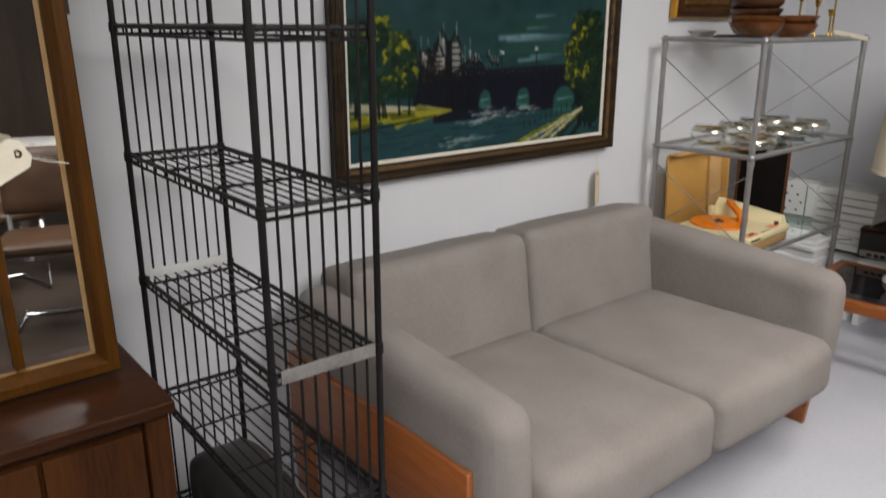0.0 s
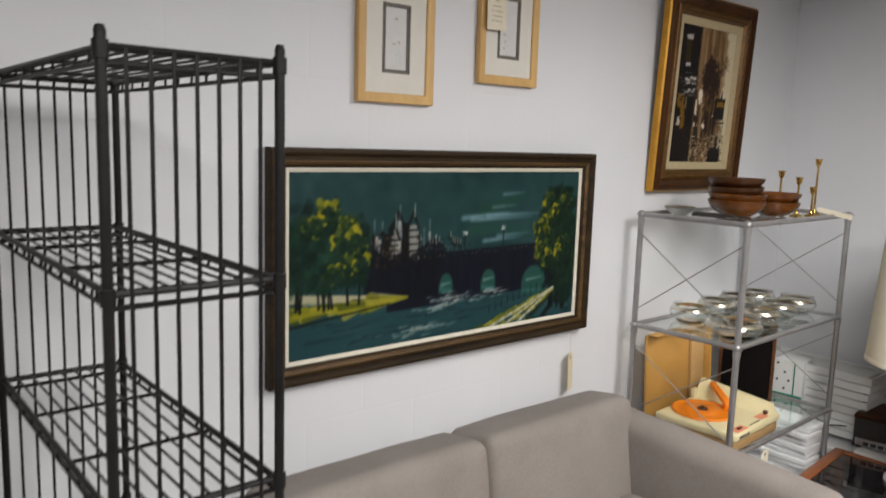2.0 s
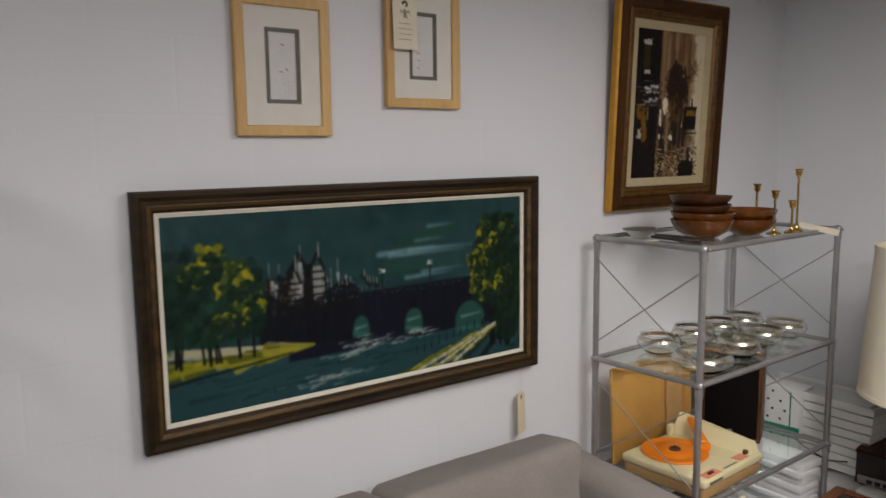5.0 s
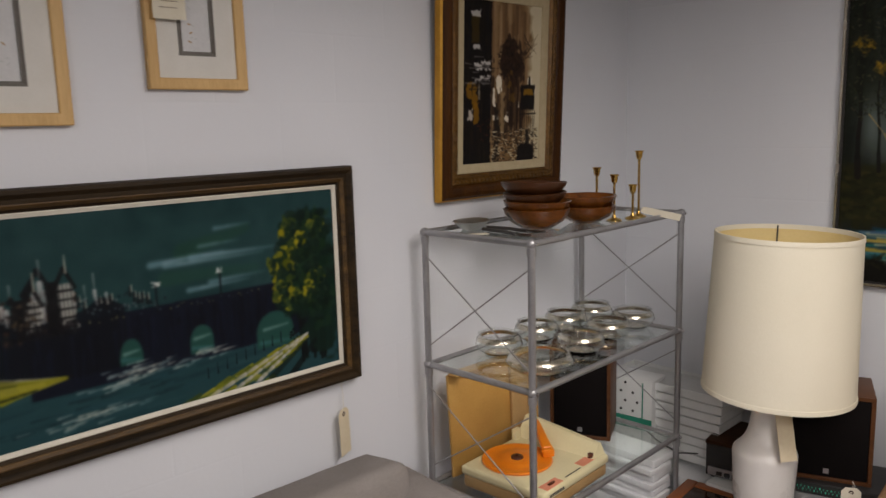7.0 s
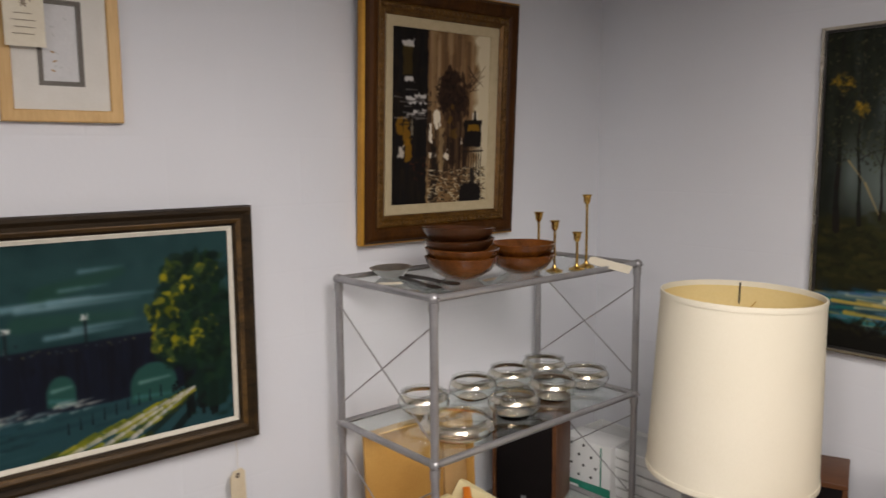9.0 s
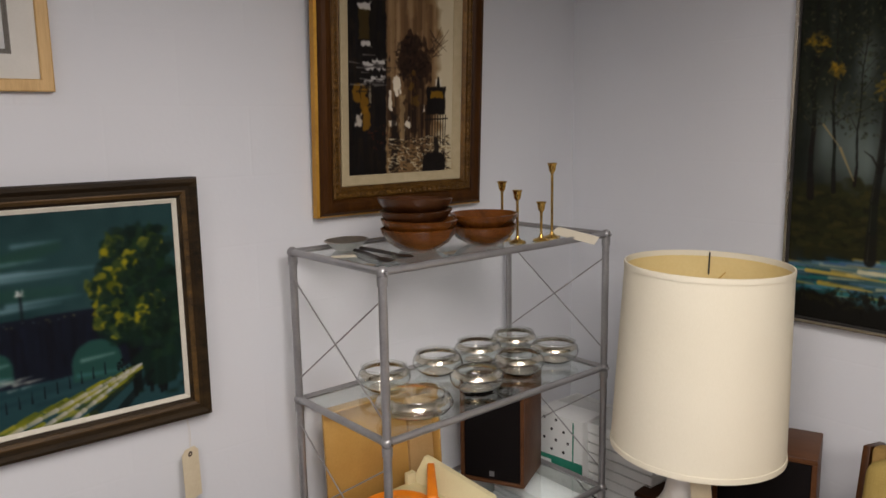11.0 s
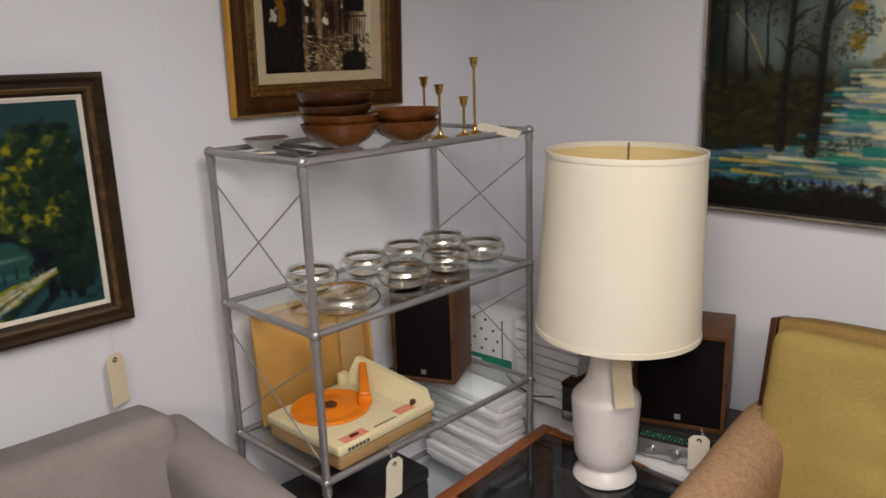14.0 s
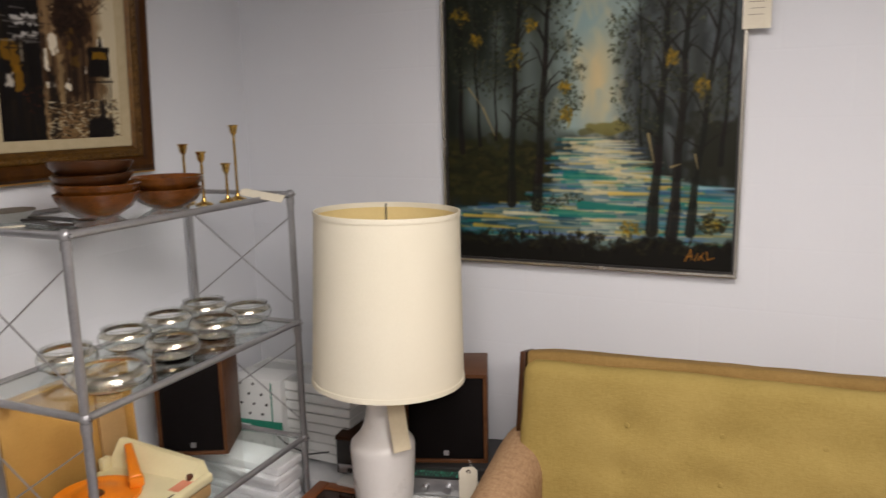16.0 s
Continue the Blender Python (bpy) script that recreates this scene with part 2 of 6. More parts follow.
M_TAG = surface("manila_tag", (0.66, 0.56, 0.38), (0.76, 0.67, 0.49), rough=0.8, scale=20)
M_TAG_PALE = surface("pale_tag", (0.70, 0.64, 0.50), (0.78, 0.73, 0.60), rough=0.8, scale=20)
M_INK = surface("ink", (0.05, 0.045, 0.04), (0.09, 0.08, 0.07), rough=0.8)
M_PEN = surface("faded_pen", (0.22, 0.17, 0.12), (0.32, 0.26, 0.19), rough=0.8)
M_STRING = surface("cotton_string", (0.6, 0.57, 0.5), (0.75, 0.72, 0.65), rough=0.9)
M_MAT = surface("mat_board", (0.66, 0.64, 0.58), (0.73, 0.71, 0.66), rough=0.85, scale=15, fine=300)
M_FILLET = surface("grey_fillet", (0.12, 0.11, 0.09), (0.2, 0.18, 0.16), rough=0.6, scale=20)
M_SKETCH = surface("sketch_paper", (0.60, 0.60, 0.60), (0.68, 0.68, 0.68), rough=0.85, scale=30)
M_ASH = wood("ash_frame", (0.50, 0.30, 0.10), (0.68, 0.44, 0.18), rough=0.45, axis="z", grain=12)
M_FRAME_DARK = wood("dark_moulding", (0.006, 0.0045, 0.003), (0.05, 0.030, 0.012), rough=0.5, axis="x", grain=30, bump=0.3, spec=0.15)
M_FRAME_RUB = wood("rubbed_moulding", (0.012, 0.007, 0.003), (0.16, 0.085, 0.022), rough=0.42, axis="x", grain=26, bump=0.3, spec=0.3)
M_FRAME_GILT = surface("rubbed_gilt", (0.05, 0.021, 0.003), (0.20, 0.095, 0.014), rough=0.42, metal=0.4, scale=30, fine=140, bump=0.3)
M_FRAME_BROWN = wood("brown_moulding", (0.024, 0.008, 0.0015), (0.085, 0.031, 0.005), rough=0.42, axis="z", grain=16, bump=0.2, spec=0.12)
M_GOLD = surface("gold_edge", (0.42, 0.20, 0.02), (0.66, 0.35, 0.045), rough=0.38, metal=0.6, scale=14, fine=120, bump=0.15)
M_LINER = surface("linen_liner", (0.62, 0.58, 0.48), (0.72, 0.69, 0.60), rough=0.9, scale=40, fine=600, bump=0.3)
M_TAN_LINER = surface("tan_liner", (0.42, 0.34, 0.20), (0.52, 0.43, 0.27), rough=0.9, scale=40, fine=600, bump=0.3)
M_CHROME_FRAME = surface("metal_strip", (0.55, 0.50, 0.40), (0.75, 0.71, 0.62), rough=0.25, metal=1.0, scale=9)
M_PAINT = paint_film("oil_paint")
M_CREAM = surface("cream_plastic", (0.70, 0.62, 0.36), (0.77, 0.69, 0.43), rough=0.35, scale=9, bump=0.01)
M_TAN_PLASTIC = surface("tan_plastic", (0.42, 0.23, 0.055), (0.52, 0.30, 0.085), rough=0.4, scale=9, bump=0.02)
M_TAN_DARK = surface("tan_plastic_case", (0.36, 0.22, 0.09), (0.45, 0.29, 0.13), rough=0.42, scale=9, bump=0.02)
M_ORANGE = surface("orange_plastic", (0.80, 0.20, 0.006), (0.88, 0.26, 0.012), rough=0.32, scale=9, bump=0.01)
M_SALMON = surface("salmon_sticker", (0.70, 0.24, 0.13), (0.78, 0.32, 0.2), rough=0.5, scale=30)
M_BROWN_PLASTIC = surface("brown_plastic", (0.06, 0.018, 0.008), (0.1, 0.03, 0.014), rough=0.35)
M_GRILLE = weave("black_grille_cloth", (0.005, 0.004, 0.004), (0.011, 0.009, 0.009), threads=900, bump=0.2, spec=0.05)
M_BLACK = surface("black_casing", (0.012, 0.011, 0.011), (0.028, 0.026, 0.025), rough=0.45, scale=18)
M_ALU = surface("brushed_aluminium", (0.45, 0.45, 0.46), (0.6, 0.6, 0.61), rough=0.35, metal=0.9, stretch=(1, 20, 20), scale=8)
M_DIAL = emitter("green_dial", (0.03, 0.35, 0.22), 0.5)
M_RED = emitter("red_pilot", (0.9, 0.1, 0.02), 1.5)
M_WHITE_CARD = surface("white_carton", (0.70, 0.71, 0.70), (0.78, 0.79, 0.78), rough=0.7, scale=10)
M_WHITE_SHEET = surface("white_sheets", (0.62, 0.63, 0.65), (0.76, 0.77, 0.78), rough=0.75, scale=10, per_object=0.25)
M_GREEN = surface("green_print", (0.01, 0.19, 0.12), (0.02, 0.26, 0.17), rough=0.6)
M_GREY_PLASTIC = surface("grey_white_plastic", (0.50, 0.51, 0.50), (0.60, 0.61, 0.60), rough=0.5, scale=8)
M_MIRROR = surface("silvered_mirror", (0.86, 0.87, 0.86), (0.9, 0.9, 0.9), rough=0.02, metal=1.0, bump=0.0, rough_var=0.01)
M_VINYL = surface("brown_vinyl", (0.03, 0.012, 0.004), (0.065, 0.03, 0.010), rough=0.45, scale=10)
M_CHROME = surface("chrome", (0.7, 0.7, 0.72), (0.8, 0.8, 0.82), rough=0.1, metal=1.0, bump=0.0, rough_var=0.04)
M_LAMINATE = surface("white_laminate", (0.74, 0.73, 0.70), (0.8, 0.79, 0.77), rough=0.3, scale=6)
M_DIFFUSER = emitter("light_diffuser", (0.93, 0.96, 1.0), 2.0)
M_TOP = weave("ochre_cloth", (0.19, 0.115, 0.035), (0.31, 0.195, 0.07), threads=460, blotch=8)
M_CARPET = surface("brown_carpet", (0.018, 0.011, 0.006), (0.042, 0.026, 0.016), rough=0.95, scale=8, fine=400, bump=0.5)
M_CABLE = surface("black_cable", (0.012, 0.012, 0.012), (0.02, 0.02, 0.02), rough=0.5)


# ---------------------------------------------------------------- building helpers
def finish(bm, smooth=40):
    bmesh.ops.recalc_face_normals(bm, faces=bm.faces)
    for f in bm.faces:
        f.smooth = True
    for e in bm.edges:
        if len(e.link_faces) == 2 and e.calc_face_angle(0) > radians(smooth):
            e.smooth = False
    return bm


def part(name, bm, material, parent=None, label="", m=None, smooth=40):
    """Links a bmesh as one mesh object, under a thing or a part if one is given."""
    finish(bm, smooth)
    me = bpy.data.meshes.new(name)
    bm.to_mesh(me)
    bm.free()
    me.materials.append(material)
    ob = new(name, me)
    if parent:
        ob.parent = parent
    if m is not None:
        ob.matrix_basis = m
    return tagged(ob, label)


def thing(name, label, category, m, group="", kind=""):
    ob = new(name)
    ob.empty_display_size = 0.05
    ob.matrix_basis = m
    return tagged(ob, label, category, group, kind)


def box(x0, x1, y0, y1, z0, z1, r=0.0, seg=2, bm=None):
    """A box between two corners, its edges rounded by r."""
    own = bmesh.new()
    bmesh.ops.create_cube(own, size=1)
    bmesh.ops.transform(own, matrix=Matrix.Translation(((x0 + x1) / 2, (y0 + y1) / 2, (z0 + z1) / 2)) @ Matrix.Diagonal((x1 - x0, y1 - y0, z1 - z0, 1)), verts=own.verts)
    if r:
        bmesh.ops.bevel(own, geom=own.edges[:], offset=r, segments=seg, profile=0.5, affect="EDGES")
    return join(bm, own)


def join(bm, own):
    if bm is None:
        return own
    me = bpy.data.meshes.new("tmp")
    own.to_mesh(me)
    own.free()
    bm.from_mesh(me)
    bpy.data.meshes.remove(me)
    return bm


def moved(own, m):
    bmesh.ops.transform(own, matrix=m, verts=own.verts)
    return own


def rod(p0, p1, r, seg=10, r1=None, bm=None):
    """A straight round bar from p0 to p1."""
    p0, p1 = Vector(p0), Vector(p1)
    own = bmesh.new()
    bmesh.ops.create_cone(own, cap_ends=True, segments=seg, radius1=r, radius2=r if r1 is None else r1, depth=(p1 - p0).length)
    q = (p1 - p0).to_track_quat("Z", "Y").to_matrix().to_4x4()
    moved(own, Matrix.Translation((p0 + p1) / 2) @ q)
    return join(bm, own)


def tube(points, r, seg=8, bm=None):
    """A round bar through several points, with a joint ball-smooth at each."""
    own = bmesh.new()
    pts = [Vector(p) for p in points]
    rings = []
    for i, p in enumerate(pts):
        a = pts[max(i - 1, 0)]
        b = pts[min(i + 1, len(pts) - 1)]
        q = (b - a).to_track_quat("Z", "Y")
        rings.append([own.verts.new(p + q @ Vector((r * math.cos(k * math.tau / seg), r * math.sin(k * math.tau / seg), 0))) for k in range(seg)])
    for ra, rb in zip(rings, rings[1:]):
        for k in range(seg):
            own.faces.new((ra[k], ra[(k + 1) % seg], rb[(k + 1) % seg], rb[k]))
    own.faces.new(rings[0][::-1])
    own.faces.new(rings[-1])
    return join(bm, own)


def lathe(profile, seg=40, bm=None, close=False):
    """A turned body from (radius, height) pairs."""
    own = bmesh.new()
    rings = []
    for r, z in profile:
        if r < 1e-5:
            rings.append([own.verts.new((0, 0, z))])
        else:
            rings.append([own.verts.new((r * math.cos(k * math.tau / seg), r * math.sin(k * math.tau / seg), z)) for k in range(seg)])
    pairs = list(zip(rings, rings[1:])) + ([(rings[-1], rings[0])] if close else [])
    for ra, rb in pairs:
        for k in range(seg):
            j = (k + 1) % seg
            if len(ra) == 1 and len(rb) == 1:
                continue
            if len(ra) == 1:
                own.faces.new((ra[0], rb[k], rb[j]))
            elif len(rb) == 1:
                own.faces.new((ra[k], ra[j], rb[0]))
            else:
                own.faces.new((ra[k], ra[j], rb[j], rb[k]))
    return join(bm, own)


def cushion(sx, sy, sz, r=0.06, puff=(0.0, 0.0, 0.0), n=14, sag=0.0, seed=0.0, wrinkle=0.004):
    """A stuffed block centred on its middle: rounded edges, faces that swell, a slightly uneven skin."""
    bm = bmesh.new()
    bmesh.ops.create_cube(bm, size=2)
    bmesh.ops.subdivide_edges(bm, edges=bm.edges[:], cuts=n, use_grid_fill=True)
    h = Vector((sx / 2, sy / 2, sz / 2))
    inner = Vector((max(h.x - r, 0.001), max(h.y - r, 0.001), max(h.z - r, 0.001)))
    for v in bm.verts:
        c = v.co.copy()
        c = Vector([math.copysign(abs(a) ** 0.8, a) for a in c])
        p = Vector((c.x * h.x, c.y * h.y, c.z * h.z))
        k = Vector([max(-i, min(i, a)) for a, i in zip(p, inner)])
        d = p - k
        if d.length > 1e-6:
            p = k + d.normalized() * r
        f = Vector([max(0.0, 1 - (a / b) ** 2) for a, b in zip(p, h)])
        p.x += math.copysign(puff[0] * f.y * f.z, p.x) if abs(p.x) > inner.x else 0
        p.y += math.copysign(puff[1] * f.x * f.z, p.y) if abs(p.y) > inner.y else 0
        if abs(p.z) > inner.z:
            p.z += math.copysign(puff[2] * f.x * f.y, p.z)
            if p.z > 0:
                p.z -= sag * f.x * f.y
        w = noise.noise_vector(p * 7 + Vector((seed, seed * 2, 0))) * wrinkle + noise.noise_vector(p * 19 + Vector((seed, 0, 3))) * wrinkle * 0.4
        v.co = p + w
    return bm


def moulding(w, h, profile, bm=None):
    """A mitred picture frame w by h, standing on its back at y = 0 and facing -y; profile: (inset, height) from the outer back edge."""
    own = bmesh.new()
    rings = []
    for d, t in profile:
        a, b = w / 2 - d, h / 2 - d
        rings.append([own.verts.new(p) for p in ((-a, -t, -b), (a, -t, -b), (a, -t, b), (-a, -t, b))])
    for ra, rb in zip(rings, rings[1:]):
        for k in range(4):
            own.faces.new((ra[k], ra[(k + 1) % 4], rb[(k + 1) % 4], rb[k]))
    return join(bm, own)


def tag_card(parent_m, w, h, label, group="price tags", string_to=None, bars=4, mark=False, material=None):
    """A shipping tag with a punched reinforcement, clipped corners, writing and its string; local x across, z up, hanging from the origin."""
    t = thing("price_tag", label, "price tag", parent_m, group)
    c = w * 0.22
    outline = [(-w / 2, -h), (w / 2, -h), (w / 2, -c), (w / 2 - c, 0), (-w / 2 + c, 0), (-w / 2, -c)]
    bm = bmesh.new()
    bend = lambda z: 0.006 * math.sin(z / h * 2.2)
    vs = [[bm.verts.new((x, bend(z) + dy, z)) for x, z in outline] for dy in (-0.0005, 0.0005)]
    for k in range(6):
        bm.faces.new((vs[0][k], vs[0][(k + 1) % 6], vs[1][(k + 1) % 6], vs[1][k]))
    bm.faces.new(vs[0])
    bm.faces.new(vs[1][::-1])
    part("card", bm, material or M_TAG, t)
    ring = lathe([(w * 0.05, -0.0002), (w * 0.13, -0.0002), (w * 0.13, 0.0006), (w * 0.05, 0.0006)], 14, close=True)
    part("eyelet", moved(ring, pose(0, -0.0012, -w * 0.28, 90, 0, 0)), M_VINYL, t)
    for k in range(bars):
        z = -h * (0.52 + 0.4 * k / max(bars, 1)) if mark else -h * (0.35 + 0.5 * k / max(bars, 1))
        bw = w * (0.32 if k % 2 else 0.26)
        part("writing_line", box(-bw, bw * (0.7 + 0.3 * (k % 3) / 2), bend(z) - 0.0012, bend(z) - 0.0007, z - 0.0008, z + 0.0008), M_PEN, t)
    if mark:
        zc = -h * 0.33
        e = moved(lathe([(0, -0.019), (0.0035, -0.010), (0.0048, 0.0), (0.0030, 0.010), (0, 0.016)], 10), pose(0, -0.004, zc) @ Matrix.Diagonal((1, 0.3, 1, 1)))
        for sd in (-1, 1):
            tube([(sd * 0.0015, -0.004, zc - 0.006), (sd * 0.006, -0.004, zc + 0.006), (sd * 0.012, -0.004, zc + 0.009), (sd * 0.016, -0.004, zc + 0.003), (sd * 0.0135, -0.004, zc - 0.001)], 0.0022, 6, e)
            tube([(sd * 0.0015, -0.004, zc - 0.008), (sd * 0.006, -0.004, zc - 0.014)], 0.0018, 6, e)
        box(-0.0085, 0.0085, -0.0048, -0.0032, zc - 0.0085, zc - 0.006, bm=e)
        part("emblem", moved(e, Matrix.Diagonal((1, 0.6, 1, 1))), M_PEN, t, "small fleur emblem")
    if string_to is not None:
        s = Vector(string_to)
        mid = s * 0.5 + Vector((0.004, 0, -0.006))
        st = tube([(0, -0.001, -w * 0.28), mid, s], 0.0007, 5)
        tube([(0.002, -0.001, -w * 0.28), mid + Vector((0.006, 0, 0.002)), s], 0.0007, 5, st)
        part("string", st, M_STRING, t)
    return t


# ---------------------------------------------------------------- structure
ROOM_X, ROOM_Y = -7.0, -7.5
tagged(part("floor", box(ROOM_X - 0.2, 0.2, ROOM_Y - 0.2, 0.2, -0.12, 0.0), M_FLOOR), "pale grey painted concrete floor", "floor", kind="structure")
tagged(part("ceiling", box(ROOM_X - 0.2, 0.2, ROOM_Y - 0.2, 0.2, CEIL, CEIL + 0.12), M_CEIL), "off-white ceiling", "ceiling", kind="structure")
tagged(part("wall_north", box(ROOM_X - 0.2, 0.2, 0.0, 0.2, 0.0, CEIL), M_WALL), "white painted block wall hung with paintings", "wall", kind="structure")
tagged(part("wall_east", box(0.0, 0.2, ROOM_Y - 0.2, 0.0, 0.0, CEIL), M_WALL), "white painted block wall behind the olive sofa", "wall", kind="structure")
tagged(part("wall_west", box(ROOM_X - 0.2, ROOM_X, ROOM_Y - 0.2, 0.0, 0.0, CEIL), M_WALL), "white painted wall", "wall", kind="structure")
tagged(part("wall_south", box(ROOM_X, 0.0, ROOM_Y - 0.2, ROOM_Y, 0.0, CEIL), M_PANEL), "dark wood panelled wall", "wall", kind="structure")
for nm, b in (("trim", box(ROOM_X, 0.0, -0.022, 0.0, CEIL - 0.022, CEIL)), ("trim", box(-0.022, 0.0, ROOM_Y, -0.022, CEIL - 0.022, CEIL))):
    tagged(part(nm, b, M_GREY_PLASTIC), "pale metal ceiling edge trim", "trim", kind="structure")
for fx, fy, watts in FIXTURES:
    lt = thing("ceiling_light", "white fluorescent ceiling light with a flat diffuser", "ceiling light", pose(fx, fy, CEIL), "ceiling lights")
    fr = box(-0.31, 0.31, -0.61, -0.575, -0.03, 0, 0.003)
    box(-0.31, 0.31, 0.575, 0.61, -0.03, 0, 0.003, bm=fr)
    box(-0.31, -0.275, -0.575, 0.575, -0.03, 0, 0.003, bm=fr)
    box(0.275, 0.31, -0.575, 0.575, -0.03, 0, 0.003, bm=fr)
    part("frame", fr, M_GREY_PLASTIC, lt)
    part("diffuser", box(-0.275, 0.275, -0.575, 0.575, -0.022, -0.014), M_DIFFUSER, lt)


# ---------------------------------------------------------------- paintings
class Art:
    """A picture painted stroke by stroke on a grid; u runs to the right and v downwards, both 0 to 1."""

    def __init__(self, w, h, res, ground, seed):
        self.w, self.h = w, h
        self.nx, self.ny = int(w * res) + 1, int(h * res) + 1
        self.rng = np.random.RandomState(seed)
        self.u, self.v = np.meshgrid(np.linspace(0, 1, self.nx), np.linspace(0, 1, self.ny))
        self.x, self.y = self.u * w, self.v * h
        self.c = np.ones((self.ny, self.nx, 3)) * np.array(ground) / 255.0
        self.c += self.grain(5, 3)[..., None] * 0.03 + self.grain(40, 14)[..., None] * 0.02

    def grain(self, kx, ky):
        g = self.rng.randn(ky + 2, kx + 2)
        px, py = self.u * kx, self.v * ky
        i, j = px.astype(int), py.astype(int)
        a, b = px - i, py - j
        return (g[j, i] * (1 - a) + g[j, i + 1] * a) * (1 - b) + (g[j + 1, i] * (1 - a) + g[j + 1, i + 1] * a) * b

    def lay(self, mask, color):
        mask = np.clip(mask, 0, 1)[..., None]
        self.c = self.c * (1 - mask) + np.array(color) / 255.0 * mask

    def area(self, inside, color, alpha=1.0, broken=0.0):
        m = inside.astype(float) * alpha
        if broken:
            m *= np.clip(0.5 + self.grain(60, 24) * broken, 0, 1)
        self.lay(m, color)

    def stroke(self, u0, v0, u1, v1, width, color, alpha=1.0, taper=0.5, dry=0.35):
        x0, y0, x1, y1 = u0 * self.w, v0 * self.h, u1 * self.w, v1 * self.h
        pad = width * 1.5
        ix0, ix1 = int(max(0, (min(x0, x1) - pad) / self.w * (self.nx - 1))), int(min(self.nx, (max(x0, x1) + pad) / self.w * (self.nx - 1) + 2))
        iy0, iy1 = int(max(0, (min(y0, y1) - pad) / self.h * (self.ny - 1))), int(min(self.ny, (max(y0, y1) + pad) / self.h * (self.ny - 1) + 2))
        if ix1 <= ix0 or iy1 <= iy0:
            return
        X, Y = self.x[iy0:iy1, ix0:ix1], self.y[iy0:iy1, ix0:ix1]
        dx, dy = x1 - x0, y1 - y0
        ll = dx * dx + dy * dy + 1e-9
        s = np.clip(((X - x0) * dx + (Y - y0) * dy) / ll, 0, 1)
        off = np.hypot(X - x0 - s * dx, Y - y0 - s * dy)
        side = ((X - x0) * dy - (Y - y0) * dx) / math.sqrt(ll)
        half = width / 2 * (1 - taper * s)
        m = np.clip((half - off) / (width * 0.18) + 0.5, 0, 1) * alpha
        ph = self.rng.rand() * 6
        m *= 1 - dry * (0.5 + 0.5 * np.sin(side / width * 23 + ph + 3 * s)) * s
        m = m[..., None]
        sub = self.c[iy0:iy1, ix0:ix1]
        self.c[iy0:iy1, ix0:ix1] = sub * (1 - m) + np.array(color) / 255.0 * m

    def soften(self, passes=1):
        """Let wet paint run together a little."""
        for _ in range(passes):
            p = np.pad(self.c, ((1, 1), (1, 1), (0, 0)), mode="edge")
            self.c = (p[:-2, 1:-1] + p[2:, 1:-1] + p[1:-1, :-2] + p[1:-1, 2:] + 2 * self.c) / 6

    def mass(self, u, v, ru, rv, color, alpha=0.9):
        """A soft ragged patch of foliage."""
        r = np.hypot((self.u - u) / ru, (self.v - v) / rv) + self.grain(40, 30) * 0.28
        self.lay(np.clip((1.05 - r) * 4, 0, 1) * alpha, color)

    def patch(self, u0, u1, v0, v1, color, alpha=0.9, edge=0.02, ragged=0.4):
        """A soft-edged block of paint with ragged sides."""
        du, dv = edge, edge * self.w / self.h
        wob = self.grain(50, 50) * ragged
        m = np.minimum.reduce([(self.u - u0) / du, (u1 - self.u) / du, (self.v - v0) / dv, (v1 - self.v) / dv]) + 0.5 + wob
        self.lay(np.clip(m, 0, 1) * alpha, color)

    def leaves(self, u, v, ru, rv, n, size, colors, alpha=0.7):
        """A loose spray of small leaf strokes inside an uneven ellipse."""
        for _ in range(n):
            r, ang = math.sqrt(self.rng.rand()), self.rng.rand() * math.tau
            a, b = u + ru * r * math.cos(ang), v + rv * r * math.sin(ang)
            t, ln = self.rng.rand() * math.tau, size * (0.3 + 0.9 * self.rng.rand())
            col = np.clip(np.array(colors[self.rng.randint(len(colors))]) + self.rng.randn() * 6, 0, 255)
            self.stroke(a, b, a + math.cos(t) * ln / self.w, b + math.sin(t) * ln / self.h, size * (0.35 + 0.5 * self.rng.rand()), col, alpha * (0.6 + 0.4 * self.rng.rand()))

    def dabs(self, u, v, su, sv, n, size, colors, alpha=0.9, slant=None):
        size *= 0.6
        for _ in range(int(n * 2.4)):
            a, b = u + np.clip(self.rng.randn(), -1.7, 1.7) * su, v + np.clip(self.rng.randn(), -1.7, 1.7) * sv
            ang = self.rng.rand() * 6.28 if slant is None else slant + self.rng.randn() * 0.35
            ln = size * (0.2 + 0.5 * self.rng.rand())
            col = np.array(colors[self.rng.randint(len(colors))]) + self.rng.randn() * 7
            self.stroke(a, b, a + math.cos(ang) * ln / self.w, b + math.sin(ang) * ln / self.h, size * (0.5 + 0.5 * self.rng.rand()), np.clip(col, 0, 255), alpha)

    def mesh(self, name, parent, m=None, label="", glaze=1.0):
        c = np.clip(self.c * glaze, 0, 1)
        c = np.where(c <= 0.04045, c / 12.92, ((c + 0.055) / 1.055) ** 2.4)
        vx, vz = self.x - self.w / 2, self.h / 2 - self.y
        relief = -(c.mean(-1)) * 0.0012
        co = np.stack([vx, relief, vz], -1).reshape(-1, 3)
        k = np.arange(self.nx * self.ny).reshape(self.ny, self.nx)
        faces = np.stack([k[:-1, :-1], k[1:, :-1], k[1:, 1:], k[:-1, 1:]], -1).reshape(-1, 4)
        me = bpy.data.meshes.new(name)
        me.from_pydata(co.tolist(), [], faces.tolist())
        at = me.color_attributes.new("pigment", "FLOAT_COLOR", "POINT")
